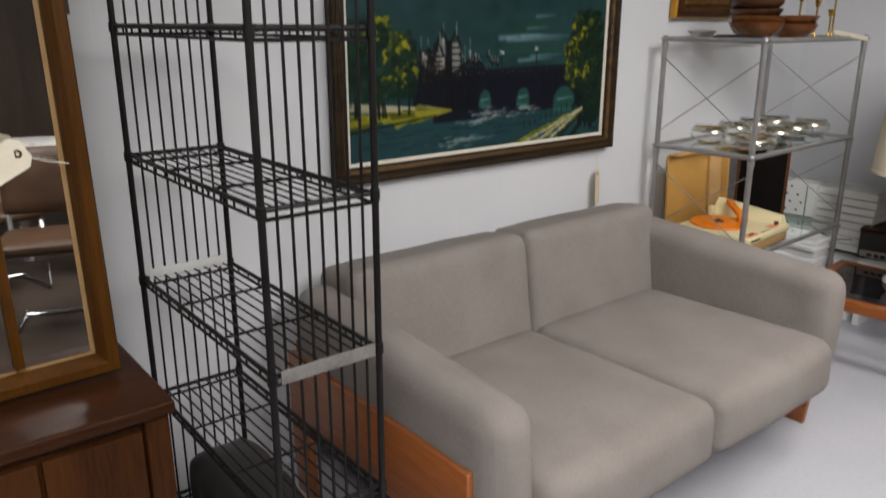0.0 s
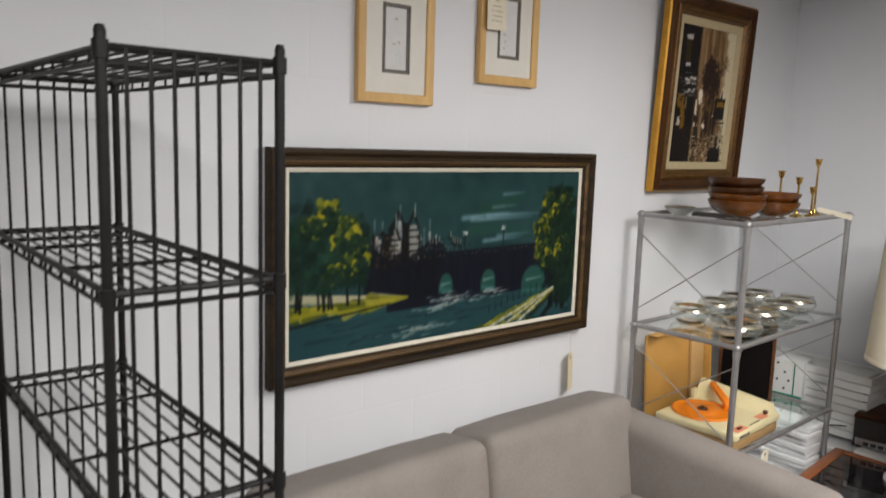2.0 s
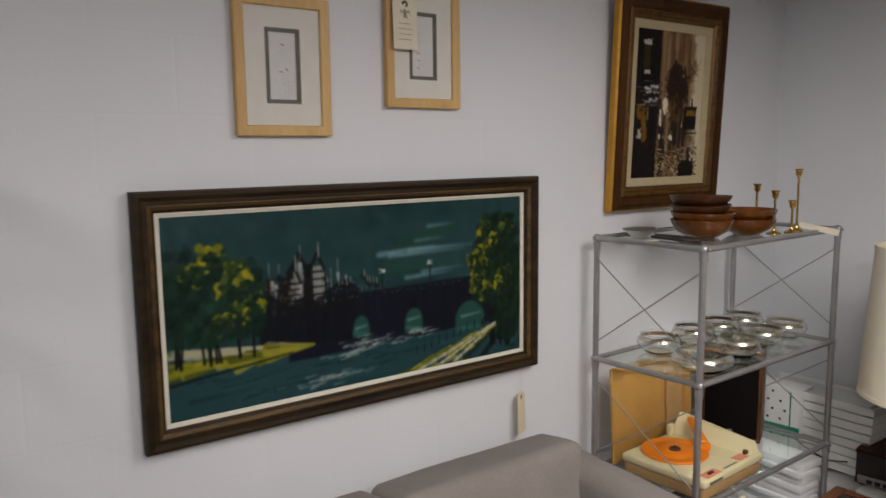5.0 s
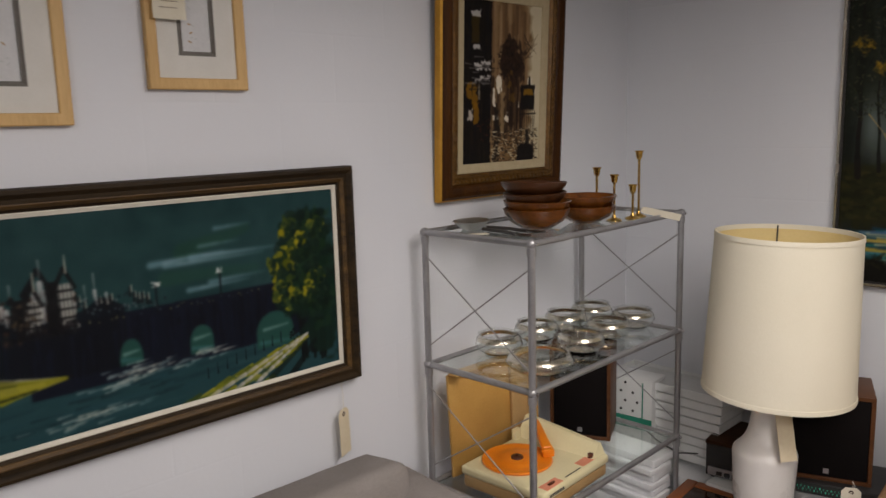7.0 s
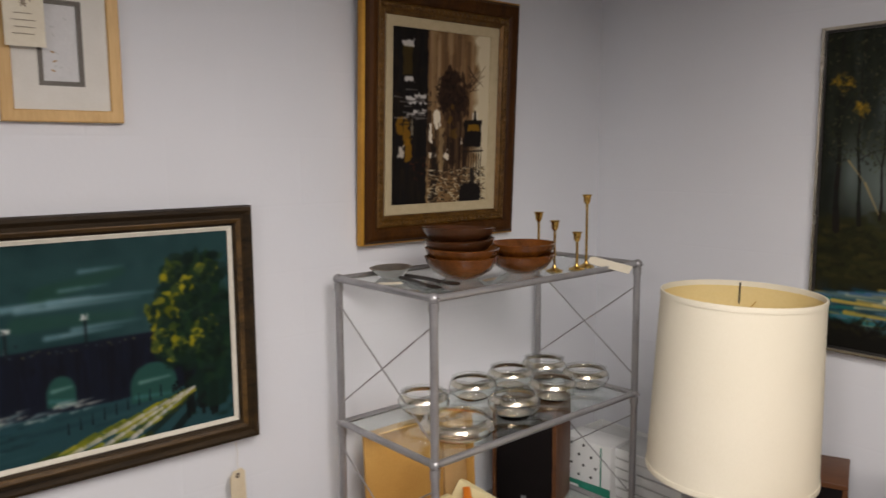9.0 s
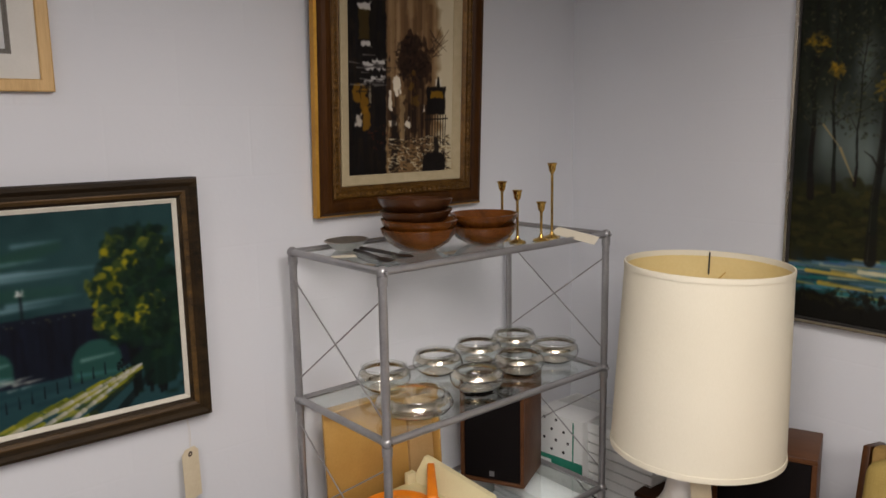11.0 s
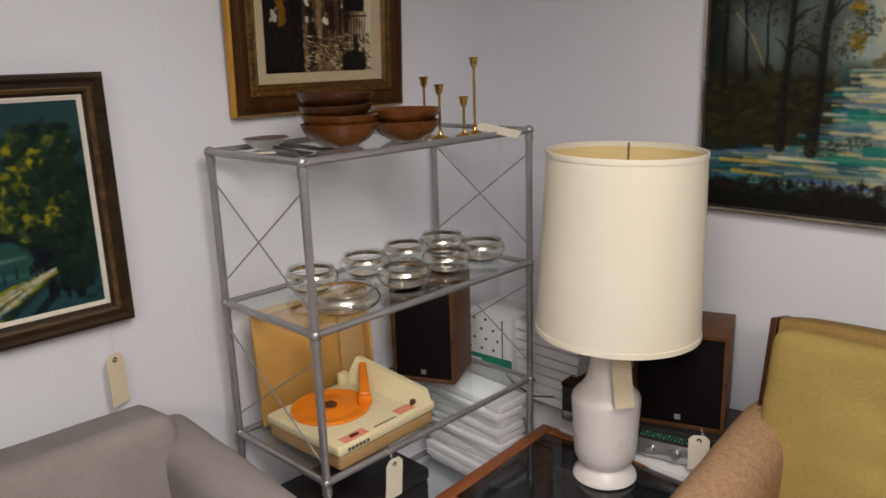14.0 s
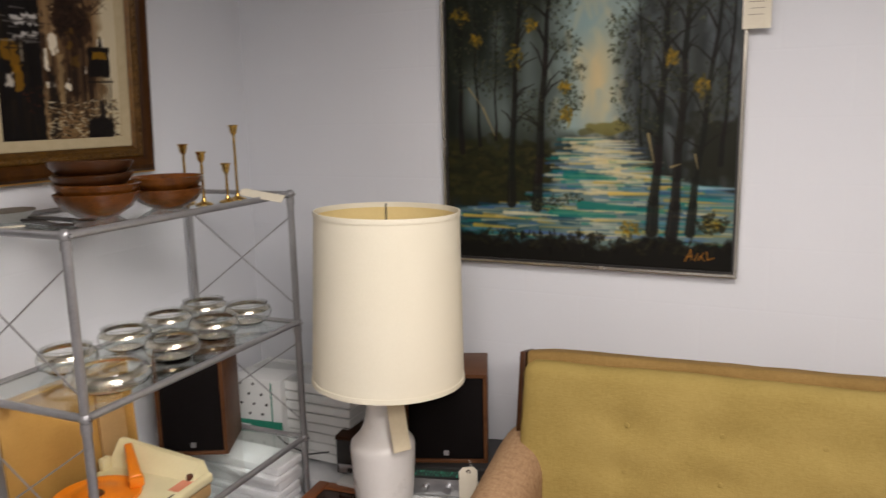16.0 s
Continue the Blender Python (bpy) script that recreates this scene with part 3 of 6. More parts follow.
        at.data.foreach_set("color", np.concatenate([c.reshape(-1, 3), np.ones((len(co), 1))], 1).astype(np.float32).ravel())
        me.materials.append(M_PAINT)
        ob = new(name, me)
        ob.parent = parent
        if m is not None:
            ob.matrix_basis = m
        return tagged(ob, label)


def bridge_art(w, h):
    a = Art(w, h, 470, (36, 68, 70), 3)
    u, v = a.u, a.v
    rng = a.rng
    # night sky, laid in broad soft strokes
    for _ in range(90):
        q = rng.rand()
        a.stroke(q, rng.rand() * 0.5, q + 0.1 + rng.rand() * 0.2, rng.rand() * 0.5, 0.05, [(38, 72, 74), (34, 66, 68), (40, 76, 76)][rng.randint(3)], 0.25)
    a.stroke(0.60, 0.24, 0.76, 0.16, 0.045, (34, 76, 54), 0.5)
    a.stroke(0.56, 0.36, 0.78, 0.37, 0.040, (38, 82, 62), 0.45)
    for p in ((0.53, 0.285, 0.70, 0.262, 0.018), (0.62, 0.275, 0.83, 0.275, 0.017), (0.56, 0.30, 0.80, 0.295, 0.012), (0.61, 0.435, 0.76, 0.425, 0.014), (0.66, 0.41, 0.80, 0.40, 0.010), (0.68, 0.145, 0.77, 0.135, 0.010), (0.64, 0.225, 0.74, 0.215, 0.008)):
        a.stroke(*p[:4], p[4], (128, 168, 180), 0.7, 0.85)
        a.stroke(p[0] + 0.03, p[1] - 0.004, p[2] - 0.05, p[3], p[4] * 0.5, (150, 180, 188), 0.5, 0.8)
    a.soften(3)
    # water
    a.area(v > 0.70, (38, 74, 80), 0.8)
    for _ in range(70):
        k, q = rng.rand() * 0.75, 0.72 + rng.rand() * 0.27
        a.stroke(k, q, k + 0.06 + rng.rand() * 0.12, q - 0.012, 0.010, [(24, 50, 58), (46, 82, 88), (36, 72, 82)][rng.randint(3)], 0.5)
    a.soften(3)
    # bridge and town in shadow
    deck = (v > 0.485 - 0.03 * (u - 0.42)) & (u > 0.28) & (v < 0.80 - 0.05 * (u - 0.42)) & (u < 0.96)
    a.area(deck, (16, 20, 34), 0.95)
    a.area((v > 0.42 + 0.025 * np.sin(u * 70)) & (u > 0.21) & (u < 0.47) & (v < 0.74), (14, 18, 26), 0.92)
    for _ in range(90):
        k = 0.22 + rng.rand() * 0.68
        a.stroke(k, 0.50 + rng.rand() * 0.12, k + rng.randn() * 0.005, 0.66 + rng.rand() * 0.13, 0.008, [(10, 13, 22), (20, 26, 44), (16, 18, 28)][rng.randint(3)], 0.7)
    for cu, cv, ru, rv, floor in ((0.475, 0.70, 0.024, 0.085, 0.74), (0.632, 0.70, 0.028, 0.082, 0.76), (0.818, 0.735, 0.050, 0.108, 0.82)):
        arch = (((u - cu) / ru) ** 2 + ((v - cv) / rv) ** 2 < 1) & (v < cv)
        arch |= (np.abs(u - cu) < ru) & (v >= cv) & (v < floor)
        a.area(arch, (38, 84, 76), 0.95)
        a.stroke(cu - ru * 0.6, cv - 0.015, cu + ru * 0.7, cv - 0.025, 0.010, (140, 180, 172), 0.6)
        a.stroke(cu - ru * 0.8, floor - 0.03, cu + ru * 0.8, floor - 0.02, 0.012, (60, 116, 116), 0.7)
    a.soften(2)
    # houses and spires
    a.dabs(0.29, 0.43, 0.05, 0.055, 70, 0.026, [(14, 18, 24), (22, 24, 28), (52, 36, 30)], slant=1.57)
    a.stroke(0.285, 0.33, 0.312, 0.235, 0.014, (18, 20, 24), 1)
    a.stroke(0.312, 0.235, 0.335, 0.33, 0.014, (18, 20, 24), 1)
    for p in ((0.304, 0.33, 0.304, 0.38, 0.013), (0.315, 0.29, 0.315, 0.37, 0.014), (0.325, 0.33, 0.325, 0.385, 0.012), (0.303, 0.41, 0.303, 0.47, 0.013), (0.316, 0.40, 0.316, 0.46, 0.013), (0.245, 0.37, 0.245, 0.43, 0.011), (0.254, 0.39, 0.254, 0.45, 0.011), (0.268, 0.43, 0.268, 0.47, 0.010), (0.335, 0.36, 0.336, 0.42, 0.008), (0.414, 0.36, 0.414, 0.41, 0.009), (0.436, 0.38, 0.436, 0.42, 0.007), (0.375, 0.40, 0.375, 0.43, 0.006)):
        a.stroke(*p[:4], p[4], (196, 198, 196), 0.85, 0.0, 0.9)
    for p in ((0.226, 0.29, 0.226, 0.36), (0.238, 0.27, 0.238, 0.35), (0.316, 0.19, 0.316, 0.27), (0.262, 0.28, 0.262, 0.33), (0.414, 0.28, 0.414, 0.37), (0.395, 0.33, 0.395, 0.39), (0.35, 0.31, 0.35, 0.37)):
        a.stroke(*p, 0.004, (170, 178, 176), 0.6)
    a.dabs(0.41, 0.415, 0.045, 0.014, 12, 0.012, [(190, 190, 186), (110, 118, 122), (20, 26, 36), (20, 26, 36)], slant=1.57)
    a.dabs(0.48, 0.455, 0.05, 0.012, 24, 0.012, [(18, 22, 32), (90, 104, 108)], slant=1.57)
    for cu, top in ((0.538, 0.377), (0.685, 0.358)):
        a.stroke(cu, top, cu, top + 0.14, 0.005, (16, 20, 26), 0.95, 0)
        a.dabs(cu, top, 0.005, 0.007, 6, 0.010, [(236, 240, 234)])
        a.stroke(cu - 0.008, top + 0.012, cu + 0.008, top + 0.012, 0.004, (190, 196, 190), 0.7)
    a.dabs(0.62, 0.50, 0.13, 0.008, 14, 0.008, [(150, 140, 80), (110, 128, 132)])
    # light on the water, dragged out in thin broken touches
    for cu, cv, su, n in ((0.49, 0.775, 0.035, 26), (0.44, 0.82, 0.03, 22), (0.65, 0.765, 0.03, 20), (0.42, 0.93, 0.05, 26), (0.56, 0.80, 0.05, 16), (0.33, 0.965, 0.04, 8)):
        for k in range(n):
            q, b = cu + rng.randn() * su, cv + rng.randn() * 0.013
            a.stroke(q, b, q + 0.015 + rng.rand() * 0.035, b - 0.006, 0.007, [(186, 194, 186), (150, 172, 172), (110, 142, 146), (206, 208, 192)][rng.randint(4)], 0.5, 0.8, 0.8)
    for k in range(26):
        q, b = 0.05 + rng.rand() * 0.5, 0.82 + rng.rand() * 0.14
        a.stroke(q, b, q + 0.02 + rng.rand() * 0.04, b - 0.004, 0.006, (20, 40, 46), 0.6, 0.7)
    a.soften(1)
    # half-timbered houses on the quay, white fronts under steep dark roofs
    for x0, x1, top, foot in ((0.288, 0.312, 0.37, 0.53), (0.345, 0.374, 0.31, 0.53)):
        a.patch(x0 - 0.022, x0 + 0.002, top - 0.02, foot, (18, 18, 20), 0.95, 0.004, 0.3)
        a.patch(x0, x1, top, foot - 0.03, (196, 196, 186), 0.85, 0.004, 0.9)
        for k in range(5):
            b = top + (k + 0.7) * (foot - top) / 5.4
            a.stroke(x0, b, x1, b, 0.006, (22, 22, 24), 0.85, 0.1)
        for k in range(4):
            q = x0 + (k + 0.4) * (x1 - x0) / 4
            a.stroke(q, top, q, foot, 0.0035, (28, 28, 30), 0.7, 0.1)
        a.stroke(x0 - 0.014, top + 0.05, (x0 + x1) / 2, top - 0.07, 0.012, (18, 18, 20), 0.95, 0.2)
        a.stroke((x0 + x1) / 2, top - 0.07, x1 + 0.004, top + 0.02, 0.010, (18, 18, 20), 0.95, 0.2)
        a.stroke((x0 + x1) / 2 + 0.004, top - 0.05, (x0 + x1) / 2 + 0.004, top - 0.13, 0.005, (200, 198, 180), 0.85, 0.5)
    a.leaves(0.27, 0.42, 0.03, 0.06, 40, 0.014, [(16, 18, 20), (30, 28, 28), (74, 60, 44)], 0.8)
    a.leaves(0.33, 0.50, 0.05, 0.04, 50, 0.014, [(16, 18, 22), (24, 22, 26)], 0.85)
    for q, b in ((0.385, 0.37), (0.395, 0.40), (0.425, 0.39), (0.437, 0.40), (0.447, 0.385), (0.487, 0.36), (0.495, 0.39), (0.503, 0.40), (0.512, 0.40), (0.522, 0.41)):
        a.stroke(q, b + 0.03, q, b, 0.005, (206, 202, 184), 0.8, 0.5)
        a.stroke(q - 0.004, b + 0.05, q - 0.004, b + 0.01, 0.008, (18, 20, 24), 0.8, 0.2)
    # sunlit bank
    for k in range(30):
        q = k / 29
        a.stroke(-0.01 + q * 0.28, 0.665 + q * 0.06 + rng.randn() * 0.007, 0.05 + q * 0.28, 0.668 + q * 0.06, 0.026, (192, 188, 154), 0.55)
    for k in range(60):
        q = rng.rand()
        a.stroke(-0.02 + q * 0.29, 0.765 - q * 0.025 + rng.randn() * 0.018, 0.06 + q * 0.29, 0.755 - q * 0.025, 0.022, [(150, 148, 30), (118, 116, 24), (70, 80, 26), (176, 170, 60)][rng.randint(4)], 0.75)
    a.stroke(0.0, 0.82, 0.29, 0.755, 0.010, (18, 26, 22), 0.8)
    # trees on the bank
    for k in range(13):
        s = 0.02 + rng.rand() * 0.18
        a.stroke(s, 0.72 + rng.rand() * 0.03, s + rng.randn() * 0.012, 0.45, 0.008, (12, 16, 16), 0.9)
    for cu, cv, ru, rv in ((0.06, 0.40, 0.10, 0.20), (0.14, 0.44, 0.075, 0.19), (0.10, 0.26, 0.05, 0.09)):
        a.mass(cu, cv, ru, rv, (20, 48, 40))
    for cu, cv, su, sv in ((0.06, 0.36, 0.05, 0.10), (0.15, 0.40, 0.035, 0.08), (0.08, 0.52, 0.05, 0.07), (0.17, 0.53, 0.025, 0.05)):
        a.dabs(cu, cv, su, sv, 40, 0.06, [(22, 54, 44), (14, 34, 30), (30, 66, 46), (24, 46, 36)], 0.55)
    for cu, cv, n in ((0.103, 0.21, 12), (0.165, 0.295, 13), (0.162, 0.50, 15), (0.192, 0.488, 14), (0.14, 0.36, 8), (0.06, 0.28, 6), (0.185, 0.36, 8), (0.12, 0.54, 6)):
        a.dabs(cu, cv, 0.014, 0.030, n, 0.052, [(190, 176, 30), (130, 132, 28), (80, 94, 32), (44, 66, 34)], 0.8)
        a.dabs(cu + 0.006, cv + 0.028, 0.014, 0.03, 14, 0.034, [(16, 40, 32), (30, 56, 34), (20, 46, 38)], 0.75)
    # tall tree over the path
    for k in range(16):
        s = 0.89 + rng.rand() * 0.10
        a.stroke(s, 0.90 + rng.rand() * 0.06, s + rng.randn() * 0.006, 0.4, 0.010, (12, 17, 18), 0.9)
    for cu, cv, ru, rv in ((0.91, 0.32, 0.065, 0.19), (0.93, 0.50, 0.085, 0.20), (0.955, 0.75, 0.05, 0.26), (0.88, 0.55, 0.05, 0.14)):
        a.mass(cu, cv, ru, rv, (16, 38, 30))
    for cu, cv, su, sv in ((0.90, 0.26, 0.028, 0.08), (0.955, 0.26, 0.022, 0.08), (0.885, 0.42, 0.03, 0.07), (0.945, 0.45, 0.03, 0.09), (0.90, 0.58, 0.03, 0.06), (0.96, 0.62, 0.02, 0.08)):
        a.dabs(cu, cv, su, sv, 34, 0.056, [(20, 48, 34), (12, 28, 22), (30, 58, 32), (16, 36, 30)], 0.55)
    for cu, cv, n in ((0.868, 0.19, 13), (0.834, 0.377, 13), (0.878, 0.33, 12), (0.844, 0.516, 13), (0.877, 0.58, 10), (0.935, 0.475, 8), (0.95, 0.19, 8), (0.91, 0.26, 6), (0.92, 0.56, 6)):
        a.dabs(cu, cv, 0.012, 0.030, n, 0.046, [(176, 164, 30), (112, 114, 28), (62, 80, 32), (36, 58, 30)], 0.8)
        a.dabs(cu + 0.012, cv + 0.028, 0.013, 0.03, 14, 0.034, [(14, 34, 26), (26, 48, 28), (18, 40, 30)], 0.75)
    a.soften(2)
    # path and grass running down to the lower edge
    for k in range(90):
        q, e = rng.rand(), rng.rand()
        tu, bu = 0.895 + 0.02 * e, 0.56 + 0.24 * e
        x = tu + (bu - tu) * q
        a.stroke(x, 0.80 + 0.21 * q, x - 0.03, 0.80 + 0.21 * q + 0.02, 0.012, [(150, 150, 34), (110, 116, 30), (60, 76, 34), (172, 166, 60)][rng.randint(4)], 0.8)
    for e, wd in ((0.36, 0.014), (0.60, 0.012), (0.82, 0.014)):
        bu = 0.56 + 0.24 * e
        for k in range(9):
            q = (k + rng.rand() * 0.5) / 9
            x = 0.91 + (bu - 0.91) * q
            a.stroke(x, 0.79 + 0.21 * q, x + (bu - 0.91) * 0.10, 0.79 + 0.21 * q + 0.022, wd * (0.5 + 0.6 * q), (206, 202, 196), 0.8, 0.3, 0.7)
    a.stroke(0.80, 0.99, 0.905, 0.83, 0.020, (20, 34, 30), 0.8)
    a.stroke(0.86, 1.0, 0.93, 0.84, 0.024, (14, 22, 22), 0.8)
    a.dabs(0.868, 0.775, 0.006, 0.02, 6, 0.014, [(12, 16, 20)], slant=1.57)
    for k in range(9):
        a.stroke(0.64 + k * 0.024, 0.90 - k * 0.012, 0.64 + k * 0.024, 0.845 - k * 0.012, 0.005, (12, 18, 24), 0.8)
    a.soften(1)
    return a


def street_art(w, h):
    a = Art(w, h, 640, (120, 94, 62), 8)
    u, v, rng = a.u, a.v, a.rng
    # tan rain-streaked facades, paler towards the open sky
    for k in range(260):
        q, top = 0.26 + rng.rand() * 0.56, rng.rand() * 0.35
        a.stroke(q, top - 0.1, q + rng.randn() * 0.008, top + 0.3 + rng.rand() * 0.4, 0.016, [(112, 86, 56), (138, 110, 76), (88, 64, 42), (152, 126, 92), (100, 74, 48)][rng.randint(5)], 0.55)
    a.soften(3)
    a.lay(np.clip((u - 0.80 - 0.05 * v + a.grain(14, 30) * 0.025) * 14, 0, 1) * 0.95, (206, 194, 164))
    a.lay(np.clip((u - 0.74) * 10, 0, 1) * np.clip((v - 0.72) * 6, 0, 1) * 0.8, (188, 174, 142))
    # black shop front with lit windows
    a.patch(-0.1, 0.345, -0.1, 1.1, (17, 14, 13), 0.97, 0.012, 0.5)
    for k in range(110):
        q, b = rng.rand() * 0.33, rng.rand()
        a.stroke(q, b, q + rng.randn() * 0.02, b + 0.05 + rng.rand() * 0.12, 0.014, [(12, 10, 11), (26, 21, 17), (36, 27, 18), (20, 18, 22)][rng.randint(4)], 0.5)
    a.patch(0.10, 0.195, 0.09, 0.26, (58, 46, 16), 0.85, 0.012)
    for p in ((0.10, 0.195, 0.075, 0.100), (0.12, 0.195, 0.268, 0.292), (0.21, 0.325, 0.365, 0.385), (0.14, 0.325, 0.385, 0.415), (0.20, 0.325, 0.452, 0.484), (0.08, 0.19, 0.492, 0.505)):
        a.patch(*p, (196, 192, 186), 0.9, 0.012, 1.1)
    for p in ((0.05, 0.115, 0.50, 0.60), (0.115, 0.175, 0.495, 0.66), (0.13, 0.185, 0.62, 0.75)):
        a.patch(*p, (126, 88, 18), 0.85, 0.014, 0.9)
    a.patch(0.185, 0.205, 0.50, 0.60, (150, 140, 118), 0.7, 0.008, 0.9)
    a.patch(0.07, 0.115, 0.66, 0.725, (190, 182, 168), 0.9, 0.014, 0.9)
    for k in range(34):
        q, b = rng.rand() * 0.34, 0.34 + rng.rand() * 0.2
        a.stroke(q, b, q + 0.05 + rng.rand() * 0.08, b + rng.randn() * 0.006, 0.006, [(16, 13, 13), (120, 116, 112), (30, 26, 24)][rng.randint(3)], 0.6)
    a.soften(1)
    # dark tree and the figureless shadow beneath it
    for cu, cv, ru, rv in ((0.57, 0.27, 0.10, 0.07), (0.54, 0.35, 0.12, 0.10), (0.68, 0.37, 0.10, 0.11), (0.62, 0.45, 0.14, 0.10), (0.63, 0.58, 0.10, 0.10), (0.66, 0.68, 0.12, 0.10)):
        a.mass(cu, cv, ru, rv, (40, 26, 18), 0.88)
    a.leaves(0.60, 0.36, 0.17, 0.14, 200, 0.014, [(32, 21, 15), (48, 33, 23), (26, 18, 13)], 0.6)
    for k in range(70):
        q = 0.36 + rng.rand() * 0.40
        a.stroke(q, 0.46 + rng.rand() * 0.2, q + rng.randn() * 0.008, 0.70 + rng.rand() * 0.2, 0.016, [(44, 30, 21), (30, 21, 16), (98, 74, 48), (60, 42, 28)][rng.randint(4)], 0.6)
    for k in range(14):
        b = 0.76 + rng.rand() * 0.03
        a.stroke(b, 0.34 - rng.rand() * 0.16, b + 0.06 + rng.rand() * 0.12, 0.16 + rng.rand() * 0.20, 0.0035, (58, 42, 30), 0.7)
    # bright gaps, lamps and passers' lights
    a.patch(0.385, 0.425, 0.0, 0.62, (142, 116, 80), 0.6, 0.012)
    for p in ((0.41, 0.475, 0.455, 0.53), (0.425, 0.465, 0.53, 0.56), (0.525, 0.575, 0.70, 0.745), (0.365, 0.395, 0.53, 0.64), (0.37, 0.435, 0.70, 0.73), (0.545, 0.56, 0.67, 0.70), (0.70, 0.72, 0.61, 0.65)):
        a.patch(*p, (222, 212, 190), 0.95, 0.012, 0.8)
    for p in ((0.47, 0.515, 0.56, 0.83), (0.36, 0.375, 0.70, 1.0)):
        a.patch(*p, (150, 126, 88), 0.7, 0.010, 0.7)
    for p in ((0.56, 0.62, 0.42, 0.45), (0.585, 0.65, 0.56, 0.61), (0.58, 0.60, 0.48, 0.52)):
        a.patch(*p, (104, 76, 24), 0.6, 0.016, 1.0)
    a.patch(0.385, 0.455, 0.66, 1.0, (26, 20, 17), 0.85, 0.02, 0.8)
    # lantern, railings, posts
    a.patch(0.735, 0.925, 0.505, 0.665, (19, 15, 14), 0.97, 0.012, 0.3)
    a.patch(0.775, 0.90, 0.528, 0.57, (126, 92, 22), 0.95, 0.012, 0.4)
    a.patch(0.82, 0.88, 0.462, 0.50, (214, 206, 184), 0.9, 0.012)
    a.stroke(0.85, 0.50, 0.85, 0.452, 0.014, (20, 16, 14), 1)
    for k in range(8):
        a.stroke(0.74 + k * 0.027, 0.67, 0.74 + k * 0.027 + rng.randn() * 0.004, 0.80 + rng.rand() * 0.06, 0.004, (34, 26, 20), 0.85, 0)
    a.stroke(0.72, 0.695, 0.95, 0.69, 0.005, (28, 22, 18), 0.9, 0)
    # wet ground
    for k in range(380):
        q, b = 0.36 + rng.rand() * 0.60, 0.79 + rng.rand() * 0.22
        a.stroke(q, b, q + 0.03, b + rng.randn() * 0.008, 0.0055, [(196, 184, 152), (34, 26, 20), (128, 104, 70), (62, 46, 32)][rng.randint(4)], 0.7)
    a.patch(0.70, 0.92, 0.89, 1.1, (20, 16, 15), 0.95, 0.02, 0.5)
    a.patch(0.81, 0.86, 0.80, 0.92, (24, 19, 17), 0.9, 0.014, 0.6)
    a.leaves(0.27, 0.80, 0.10, 0.10, 14, 0.010, [(110, 44, 22), (90, 34, 20)], 0.5)
    a.soften(1)
    return a


